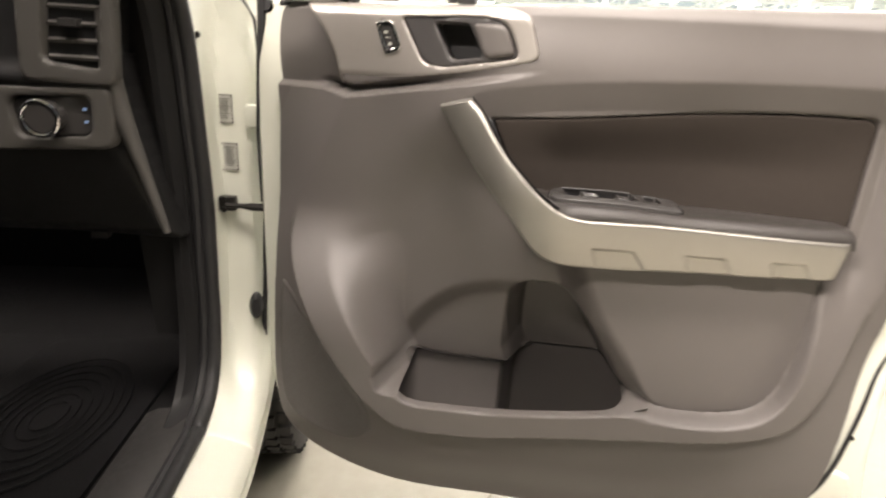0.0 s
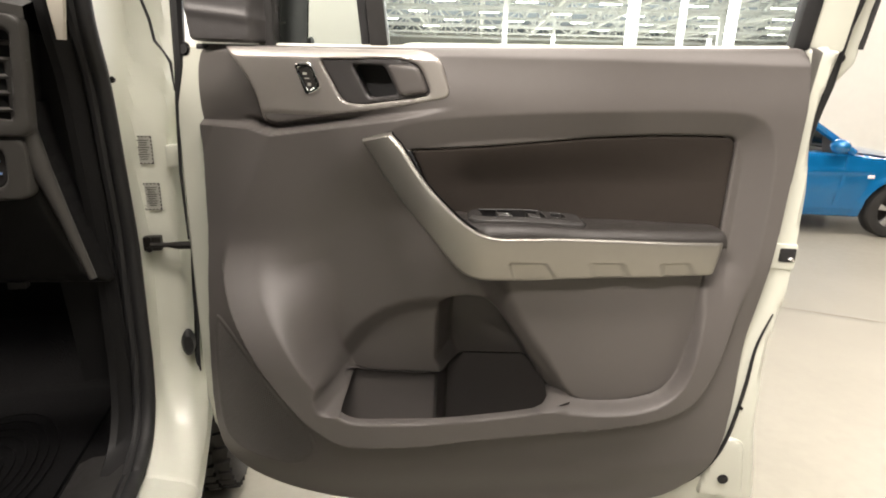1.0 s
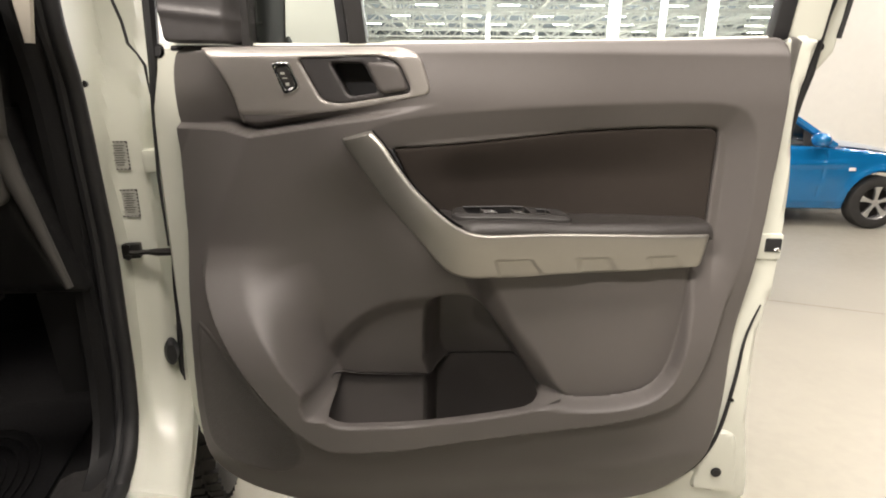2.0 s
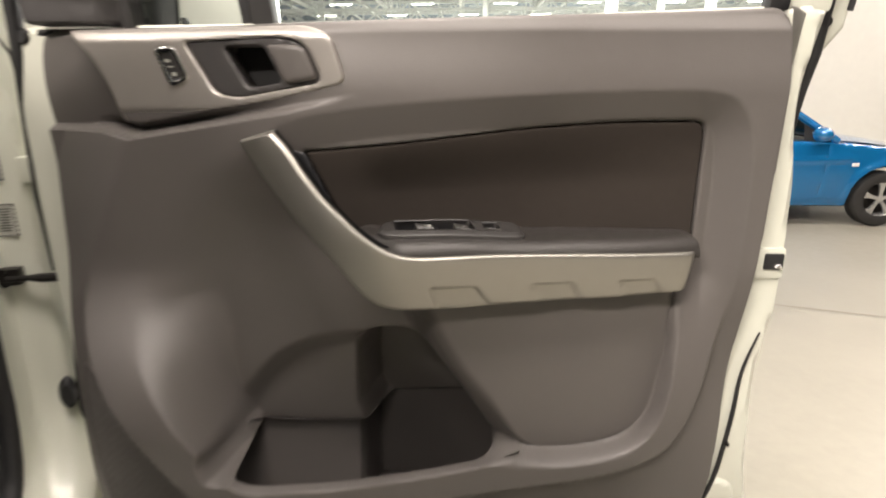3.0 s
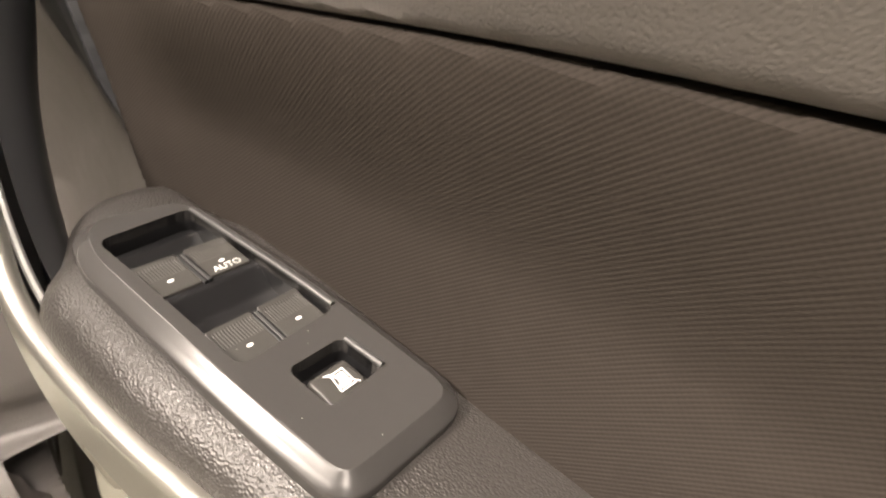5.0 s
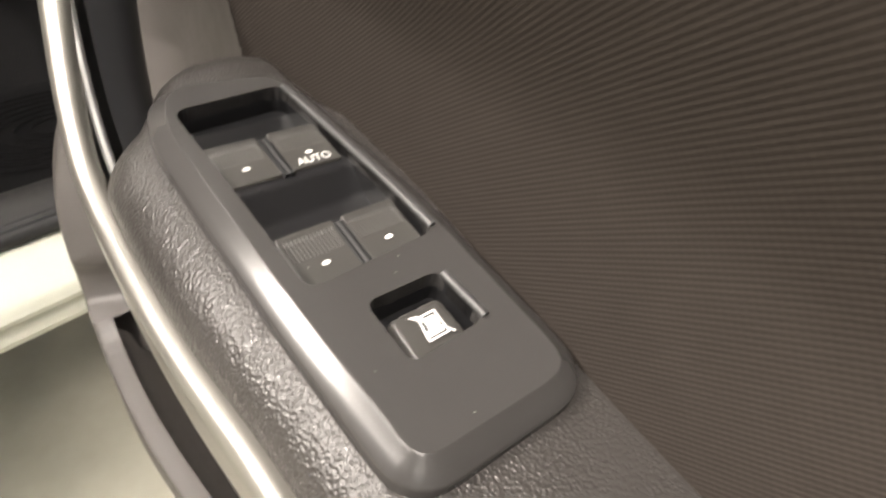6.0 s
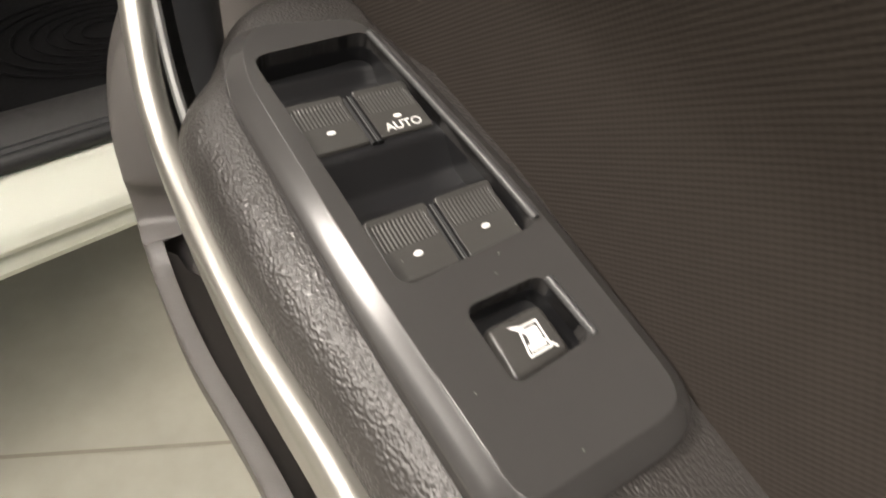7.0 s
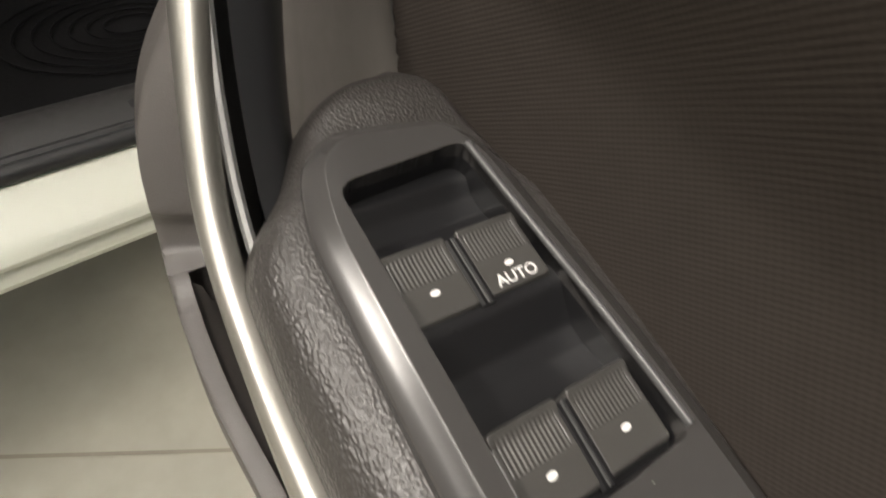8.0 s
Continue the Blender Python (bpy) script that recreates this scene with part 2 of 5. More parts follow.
def relief(poly, step, depth_at, thick=0.004, roll=0.003, place=None, holes=()):
    """A plate with the outline poly in (x, z), its front at y = depth_at(x, z), edges rolled back and a rim of the given thickness behind."""
    poly = np.asarray(poly, float)
    lo, hi = poly.min(0) - step, poly.max(0) + step
    gx, gz = np.meshgrid(np.arange(lo[0], hi[0] + step, step), np.arange(lo[1], hi[1] + step, step))
    x, z = gx.ravel(), gz.ravel()
    sd, nx, nz = distance(poly, x, z)
    for hole in holes:
        hd, hx, hz = distance(hole, x, z)
        m = -hd > sd
        sd, nx, nz = np.where(m, -hd, sd), np.where(m, hx, nx), np.where(m, hz, nz)
    inside = sd < -step * 0.25
    w, rows = gx.shape[1], gx.shape[0]
    i = (np.arange(rows - 1)[:, None] * w + np.arange(w - 1)).ravel()
    quads = np.stack([i, i + 1, i + 1 + w, i + w], 1)
    quads = quads[inside[quads].any(1)]
    used = np.unique(quads)
    edge = ~inside
    x2, z2 = np.where(edge, nx, x), np.where(edge, nz, z)
    y = depth_at(x2, z2)
    if roll:
        d = np.clip(np.where(edge, 0, -sd) / roll, 0, 1)
        y = y + roll * (1 - np.sqrt(1 - (1 - d)**2))
    index = np.full(len(x), -1)
    index[used] = np.arange(len(used))
    verts = np.stack([x2, y, z2], 1)[used]
    faces = [tuple(index[q]) for q in quads]
    count = {}
    for q in faces:
        for a, b in zip(q, q[1:] + q[:1]):
            count[(a, b)] = 1
    rimmed = [(a, b) for a, b in count if (b, a) not in count]
    back, extra = {}, []
    for a, b in rimmed:
        for v in (a, b):
            if v not in back:
                back[v] = len(verts) + len(extra)
                extra.append(verts[v] + (0, thick, 0))
    faces += [(b, a, back[a], back[b]) for a, b in rimmed]
    verts = np.vstack([verts, extra]) if extra else verts
    if place is not None:
        verts = place(verts)
    return verts, faces


def loft(rows, close=False, caps=False):
    n = len(rows[0])
    verts = [p for r in rows for p in r]
    faces = []
    for j in range(len(rows) - 1):
        for i in range(n if close else n - 1):
            k = (i + 1) % n
            faces.append((j * n + i, j * n + k, (j + 1) * n + k, (j + 1) * n + i))
    if caps:
        faces += [tuple(range(n))[::-1], tuple((len(rows) - 1) * n + i for i in range(n))]
    return verts, faces


def tube(path, r, sides=10, caps=True, flat=1.0):
    """A round cord along a path of points; r may be a list."""
    path = [Vector(p) for p in path]
    rows, up = [], Vector((0.13, 0.21, 0.97))
    for i, p in enumerate(path):
        d = (path[min(i + 1, len(path) - 1)] - path[max(i - 1, 0)]).normalized()
        a = d.cross(up).normalized()
        b = a.cross(d).normalized()
        q = r[i] if isinstance(r, (list, tuple)) else r
        rows.append([p + (a * math.cos(2 * math.pi * k / sides) + b * math.sin(2 * math.pi * k / sides) * flat) * q for k in range(sides)])
    return loft(rows, True, caps)


def box(size, at=(0, 0, 0), turn=None, bevel=0.0, segments=2):
    bm = bmesh.new()
    bmesh.ops.create_cube(bm, size=1)
    bmesh.ops.scale(bm, vec=size, verts=bm.verts)
    if bevel:
        bmesh.ops.bevel(bm, geom=bm.edges[:], offset=bevel, segments=segments, profile=0.6, affect="EDGES")
    if turn is not None:
        bmesh.ops.transform(bm, matrix=turn.to_4x4(), verts=bm.verts)
    bmesh.ops.translate(bm, vec=at, verts=bm.verts)
    return bm


def cylinder(r, depth, at, axis=(0, 0, 1), sides=28, bevel=0.0, r2=None):
    bm = bmesh.new()
    bmesh.ops.create_cone(bm, cap_ends=True, segments=sides, radius1=r, radius2=r if r2 is None else r2, depth=depth)
    if bevel:
        bmesh.ops.bevel(bm, geom=[e for e in bm.edges if len(e.link_faces) == 2 and e.calc_face_angle(0) > 1], offset=bevel, segments=2, affect="EDGES")
    m = Vector(axis).to_track_quat("Z", "Y").to_matrix().to_4x4()
    m.translation = at
    bmesh.ops.transform(bm, matrix=m, verts=bm.verts)
    return bm


def merged(*pieces):
    """Several (verts, faces) joined to one."""
    verts, faces = [], []
    for v, f in pieces:
        n = len(verts)
        verts += [tuple(p) for p in v]
        faces += [tuple(i + n for i in q) for q in f]
    return verts, faces


def plain(bm):
    """A bmesh as (verts, faces)."""
    bm.verts.index_update()
    out = [tuple(v.co) for v in bm.verts], [tuple(v.index for v in f.verts) for f in bm.faces]
    bm.free()
    return out

# ---------------------------------------------------------------- the hall
def hall():
    bm = bmesh.new()
    bmesh.ops.create_grid(bm, x_segments=2, y_segments=2, size=1)
    bmesh.ops.scale(bm, vec=(60, 60, 1), verts=bm.verts)
    bmesh.ops.translate(bm, vec=(10, 30, GROUND), verts=bm.verts)
    tagged(part("floor", bm, CONCRETE, None, "polished beige concrete floor of a large hall", False), kind="structure", category="floor")
    joints = [((0.199 - 3.1, -0.29 - 9.5), (0.199 + 12.4, -0.29 + 38)), ((2.6 - 19.0, 2.45 + 6.2), (2.6 + 38, 2.45 - 12.4)), ((4.6 - 19, 8.4 + 6.2), (4.6 + 38, 8.4 - 12.4))]
    for (ax, ay), (bx, by) in joints:
        d = Vector((bx - ax, by - ay, 0))
        n = Vector((-d.y, d.x, 0)).normalized() * 0.004
        a, b = Vector((ax, ay, GROUND + 0.004)), Vector((bx, by, GROUND + 0.004))
        tagged(part("floor_joint", ([a - n, b - n, b + n, a + n], [(0, 1, 2, 3)]), JOINT, None, "thin saw-cut joint in the concrete floor", False),
               kind="structure", category="floor joint")
    walls = {"wall_north": ((120, 0.3, 9), (10, 90, 4.5)), "wall_south": ((120, 0.3, 9), (10, -30, 4.5)),
             "wall_west": ((0.3, 120, 9), (-50, 30, 4.5)), "wall_east": ((0.3, 120, 9), (70, 30, 4.5)),
             "wall_partition": ((26.8, 0.25, 9), (19.3, 9.2, 4.5))}
    for name, (size, at) in walls.items():
        tagged(part(name, box(size, (at[0], at[1], at[2] + GROUND)), WALL, None, "plain white painted hall wall", False), kind="structure", category="wall")
    tagged(part("ceiling", box((120, 120, 0.2), (10, 30, 8.2)), DECK, None, "grey steel deck of the hall roof", False), kind="structure", category="ceiling")
    # roof steel: lattice trusses both ways, wind bracing, purlins
    rng = random.Random(7)
    pieces = []
    for j in range(9):
        y = 13 + 7.5 * j
        pieces.append(plain(box((90, 0.2, 0.24), (15, y, 7.95))))
        pieces.append(plain(box((90, 0.18, 0.2), (15, y, 6.45))))
        for i in range(45):
            x = -29 + 2 * i
            t = Matrix.Rotation((1 if i % 2 else -1) * math.atan2(1.5, 2.0), 3, "Y")
            pieces.append(plain(box((2.5, 0.1, 0.12), (x, y, 7.2), t)))
            if i % 2:
                pieces.append(plain(box((0.1, 0.1, 1.5), (x - 1, y, 7.2))))
    tagged(part("roof_truss", merged(*pieces), STEEL, None, "white painted steel lattice roof trusses", False), kind="structure", category="roof truss")
    pieces = []
    for i in range(12):
        x = -22 + 5.6 * i
        pieces.append(plain(box((0.18, 66, 0.2), (x, 44, 6.7))))
        for k in range(30):
            y = 13 + 2.2 * k
            t = Matrix.Rotation((1 if k % 2 else -1) * math.atan2(1.2, 2.2), 3, "X")
            pieces.append(plain(box((0.09, 2.5, 0.1), (x, y, 7.3), t)))
    for k in range(60):
        a = rng.uniform(-1.0, 1.0)
        pieces.append(plain(box((rng.uniform(4, 9), 0.07, 0.07), (rng.uniform(-20, 40), rng.uniform(14, 50), rng.uniform(6.5, 7.6)), Matrix.Rotation(a, 3, "Z") @ Matrix.Rotation(rng.uniform(-0.12, 0.12), 3, "Y"))))
    tagged(part("roof_bracing", merged(*pieces), STEEL, None, "white steel cross trusses and wind bracing", False), kind="structure", category="bracing")
    pieces = [plain(box((0.12, 84, 0.18), (-28 + 2.2 * i, 45, 8.0))) for i in range(40)]
    tagged(part("roof_purlin", merged(*pieces), STEEL, None, "white steel purlins under the roof deck", False), kind="structure", category="purlin")
    for i, (x, y) in enumerate(((-6, 20), (5.69, 20), (7.36, 20), (11.44, 26), (26, 26), (2, 38), (18, 44), (34, 44), (-10, 44), (8, 62), (24, 62), (40, 62))):
        ob = thing("hall_column", (x, y, GROUND), "white painted steel column of the hall", "column", "hall columns", "structure")
        part("shaft", box((0.34 if i != 2 else 0.14, 0.3, 8), (x, y, GROUND + 4)), STEEL, ob, smooth=False)
        part("base_plate", box((0.5, 0.5, 0.04), (x, y, GROUND + 0.02)), STEEL, ob, smooth=False)


def ceiling_lamps():
    first = None
    for j in range(11):
        for i in range(12):
            x, y = -21 + 5.5 * i + (j % 2) * 2.4, -3.4 + 6.1 * j
            if first is None:
                first = thing("ceiling_lamp", (x, y, 6.4), "white strip lamp hanging under the hall roof", "lamp", "hall lamps")
                part("housing", box((1.5, 0.36, 0.14), (x, y, 6.42), bevel=0.01), STEEL, first, smooth=False)
                part("tube", box((1.44, 0.26, 0.03), (x, y, 6.35)), TUBE, first, smooth=False)
                for s in (-0.6, 0.6):
                    part("hanger", tube([(x + s, y, 6.46), (x + s, y, 8.1)], 0.008, 5), DARK_METAL, first)
            else:
                copy_thing(first, pose(x, y, 6.4))


hall()
ceiling_lamps()

# ---------------------------------------------------------------- the pickup door: lines of its plan
BASE = curve([-0.06, -0.02, 0.1, 0.26, 0.35, 0.46, 0.6, 0.75, 0.85, 1.0, 1.1, 1.2], [0.07, 0.06, 0.038, 0.024, 0.008, -0.016, -0.02, -0.016, 0.0, 0.014, 0.014, 0.015])
SKIRT = curve([-0.1, 0, 0.12, 0.28, 0.5, 0.72, 0.9, 1.02, 1.12], [-0.0, -0.04, -0.085, -0.112, -0.09, -0.064, -0.045, -0.015, 0.01])
RIM = curve([-0.1, 0, 0.12, 0.28, 0.43, 0.58, 0.72, 0.9, 1.02, 1.12], [-0.03, -0.085, -0.126, -0.140, -0.127, -0.094, -0.070, -0.047, -0.015, 0.01])
BAR = curve([0.33, 0.4, 0.45, 0.5, 0.54, 0.6, 0.66, 0.7, 0.8, 0.9, 1.0], [-0.04, -0.067, -0.088, -0.099, -0.102, -0.098, -0.090, -0.082, -0.068, -0.054, -0.03])
GROOVE = curve([0.38, 0.45, 0.6, 0.75, 0.9, 1.02], [-0.034, -0.032, -0.024, -0.014, 0.004, 0.02])
FABRIC_FOOT = curve([0.4, 0.5, 0.55, 0.6, 0.7, 0.8, 1.02], [-0.02, -0.008, 0.008, 0.014, 0.021, 0.027, 0.032])



def proud(points):
    """The lines of the pocket rim, drawn in as far as the rim stands out from the skirt."""
    out = []
    for x, z in points:
        k = float(RIM(x) - SKIRT(x)) / (0.964 + float(SKIRT(x))) * float(1 - smooth((z - 0.8) / 0.15))
        out.append((x + (x - 0.56) * k, z + (z - 1.187) * k))
    return out


OUTLINE = rounded([(0.02, 1.258), (0.085, 1.257), (0.3, 1.258), (0.5, 1.26), (0.8, 1.268), (1.05, 1.276), (1.094, 1.277), (1.099, 1.24), (1.101, 1.172), (1.094, 0.92), (1.092, 0.69),
                   (1.094, 0.57), (1.088, 0.48), (1.056, 0.402), (0.98, 0.352), (0.80, 0.354), (0.55, 0.362), (0.3, 0.372), (0.14, 0.39), (0.06, 0.42), (0.028, 0.48), (0.022, 0.58),
                   (0.032, 0.75), (0.034, 0.86), (0.022, 1.02), (0.016, 1.16)], 2)
BAND_OUT = rounded(proud([(1.09, 1.0), (1.062, 0.84), (1.037, 0.712), (1.002, 0.616), (0.938, 0.583), (0.725, 0.554), (0.331, 0.522), (0.279, 0.545), (0.224, 0.588), (0.14, 0.696), (0.06, 0.79),
            (0.05, 0.86), (0.12, 1.0), (0.17, 1.10), (0.3, 1.12), (0.5, 1.15), (0.9, 1.1)]), 2)
BAND_IN = rounded([(0.984, 0.9), (0.975, 0.71), (0.94, 0.628), (0.861, 0.611), (0.72, 0.616), (0.559, 0.602), (0.403, 0.607), (0.348, 0.607), (0.322, 0.614), (0.298, 0.640), (0.276, 0.672)]
                  + proud([(0.188, 0.748), (0.12, 0.825), (0.15, 0.92), (0.205, 1.0), (0.276, 1.068), (0.339, 1.1), (0.45, 1.09), (0.9, 1.05)]), 2)
POCKET_HOLE = rounded([(0.298, 0.645), (0.318, 0.632), (0.345, 0.628), (0.40, 0.628), (0.48, 0.630), (0.52, 0.631), (0.62, 0.636), (0.69, 0.638), (0.714, 0.630), (0.70, 0.614), (0.559, 0.600),
                       (0.403, 0.605), (0.350, 0.605), (0.326, 0.612), (0.304, 0.633)], 2)
POCKET = rounded([(0.275, 0.66), (0.318, 0.728), (0.386, 0.782), (0.47, 0.802), (0.56, 0.802), (0.622, 0.76), (0.68, 0.68), (0.722, 0.615), (0.70, 0.604), (0.523, 0.588),
                  (0.365, 0.579), (0.322, 0.594), (0.285, 0.625)], 2)
LOWER_PAD = rounded([(0.55, 0.95), (0.975, 0.95), (0.984, 0.93), (0.975, 0.71), (0.94, 0.632), (0.861, 0.612), (0.757, 0.612), (0.728, 0.632), (0.68, 0.69), (0.615, 0.78)], 2)
SURROUND = rounded([(0.38, 1.125), (0.5, 1.149), (0.691, 1.163), (0.934, 1.172), (1.02, 1.168), (1.054, 1.135), (1.066, 1.074), (1.068, 0.951), (1.062, 0.80), (1.05, 0.66), (0.95, 0.62), (0.5, 0.62), (0.36, 1.08)], 2)
INSERT = fillet([(0.43, 1.088), (0.551, 1.097), (0.744, 1.119), (0.87, 1.127), (1.003, 1.127), (1.004, 0.95), (0.49, 0.95)], [0.005, 0.05, 0.05, 0.05, 0.02, 0.004, 0.004])
LEDGE = [(-0.2, 1.115), (0.126, 1.119), (0.178, 1.108), (0.3, 1.127), (0.402, 1.143), (0.505, 1.163), (0.53, 1.155), (0.56, 0.9), (0.56, 0.2), (-0.2, 0.2)]

CORNER = [(-0.02, 1.23), (-0.02, 1.257), (0.09, 1.256), (0.125, 1.212), (0.148, 1.165), (0.158, 1.125), (0.158, 1.10), (-0.02, 1.10)]
SPEAKER = rounded([(0.043, 0.752), (0.064, 0.764), (0.168, 0.633), (0.272, 0.514), (0.229, 0.455), (0.146, 0.452), (0.062, 0.468), (0.036, 0.527)], 2)

HANDLE_CUT = [(0.20, 1.24), (0.45, 1.244), (0.475, 1.178), (0.34, 1.157), (0.22, 1.165)]
DEEP = rounded([(0.494, 0.60), (0.492, 0.77), (0.505, 0.792), (0.55, 0.80), (0.595, 0.785), (0.67, 0.67), (0.70, 0.60)], 2)


def trim_depth(x, z):
    y = BASE(x) - 0.014 * smooth((1.262 - z) / 0.1) + 0.016 * smooth((z - 1.244) / 0.03)
    # the lower body steps out under the handle surround and folds back to the hinge edge
    fold = (x - 0.052) * -0.896 + (z - 0.85) * 0.444
    fold = 0.5 * (fold + np.sqrt(fold * fold + 0.00004))
    low = BASE(x) - 0.014 * smooth((x - 0.2) / 0.2) - 0.05 * (1 - smooth((x - 0.15) / 0.38)) + 0.36 * np.clip(fold, 0, 0.12)
    y = blend(y, y + 0.10 * (1.258 - z) + 0.07 * np.clip(0.16 - x, 0, 0.2), distance(CORNER, x, z)[0], 0.0025)
    ledge = distance(LEDGE, x, z)[0]
    y = y + 0.016 * (1 - smooth(np.abs(ledge - 0.008) / 0.010)) * smooth((x - 0.1) / 0.06) * (1 - smooth((x - 0.25) / 0.2))
    y = blend(y, low, ledge, 0.0055)
    y = blend(y, y + 0.05, distance(HANDLE_CUT, x, z)[0], 0.002)
    # the bevel round the fabric
    sd = distance(SURROUND, x, z)[0]
    m = np.clip((-sd + 0.002) / 0.046, 0, 1)
    m = np.where(m < 0.12, m * m / 0.24, m - 0.06) / 0.94 * smooth((z - 0.74) / 0.2)
    y = y * (1 - m) + (GROOVE(x) + 0.010) * m
    # skirt and band
    skirt = SKIRT(x) + 0.034 + 0.02 * smooth((0.47 - z) / 0.1)
    up = smooth((z - 0.70) / 0.24)
    y = np.where(z < 0.96, y * up + skirt * (1 - up), y)
    out = distance(BAND_OUT, x, z)[0]
    rise = smooth((z - 0.69) / 0.22)
    y = blend(y, RIM(x) * (1 - rise) + y * rise, out, 0.007)
    # the bowl behind the band, its right end under the pull handle
    bowl = distance(BAND_IN, x, z)[0]
    soft = 0.008 + 0.058 * smooth((z - 0.64) / 0.26)
    m = smooth(-bowl / (2 * soft)) * (1 - smooth((x - 0.5) / 0.1) * smooth((z - 0.84) / 0.05)) * (1 - smooth((x - 0.40) / 0.1) * smooth((z - 0.98) / 0.06))
    y = y * (1 - m) + (0.004 - 0.014 * (1 - smooth((x - 0.10) / 0.32)) * smooth((z - 0.62) / 0.34)) * m
    keep = smooth((z - 0.619) / 0.006)
    y = y * (1 - keep) + blend(y, 0.022, distance(POCKET, x, z)[0] + 0.012, 0.02) * keep
    y = y * (1 - keep) + blend(y, 0.118, distance(DEEP, x, z)[0], 0.017) * keep
    pad = distance(LOWER_PAD, x, z)[0]
    y = blend(y, RIM(x) + 0.036, pad, 0.010 + 0.022 * (1 - smooth((x - 0.69) / 0.08)))
    y = y + 0.004 * (1 - smooth(np.abs(pad + 0.004) / 0.005)) * (x > 0.74)
    return y


def door_pocket(door):
    """The bin behind the rim: a shallow front half, a deep rear half, open at the top."""
    def well(x, z):
        deep = smooth((x - 0.480) / 0.022)
        return (0.030 - 0.02 * smooth((0.63 - z) / 0.16)) * (1 - deep) + 0.121 * deep
    shape = [(0.262, 0.66), (0.70, 0.665), (0.745, 0.62), (0.755, 0.445), (0.255, 0.445)]
    part("pocket_back", relief(np.array(shape), 0.004, well, 0.002, 0), TRIM, door, "charcoal back of the door pocket")
    front = trim_depth(POCKET_HOLE[:, 0], POCKET_HOLE[:, 1])
    keep = front > -0.05
    start = next(i for i in range(len(keep)) if keep[i] and not keep[i - 1])
    edge, near = np.roll(POCKET_HOLE, -start, 0)[np.roll(keep, -start)], np.roll(front, -start)[np.roll(keep, -start)]
    rows = [[(a, f + (0.122 - f) * q - 0.001, b) for (a, b), f in zip(edge, near)] for q in (0.0, 0.15, 0.5, 1.0)]
    part("pocket_wall", loft(rows), TRIM, door, "charcoal side of the door pocket")
    xs = np.linspace(0.322, 0.745, 40)
    lip = np.interp(xs, [0.27, 0.30, 0.326, 0.35, 0.403, 0.559, 0.70, 0.745], [0.67, 0.645, 0.610, 0.603, 0.603, 0.598, 0.612, 0.63])
    part("pocket_floor", loft([[(x, float(SKIRT(x)) + 0.05, 0.47), (x, 0.121, 0.45)] for x in xs]), TRIM, door, "charcoal floor of the door pocket")
    part("pocket_front", loft([[(x, float(SKIRT(x)) + 0.055, 0.45), (x, float(SKIRT(x)) + 0.055, 0.50), (x, float(RIM(x)) + 0.034, 0.565), (x, float(RIM(x)) + 0.028, z - 0.02), (x, float(RIM(x)) + 0.013, z - 0.002)]
                               for x, z in zip(xs, lip)]), TRIM, door, "charcoal inner side of the pocket rim")


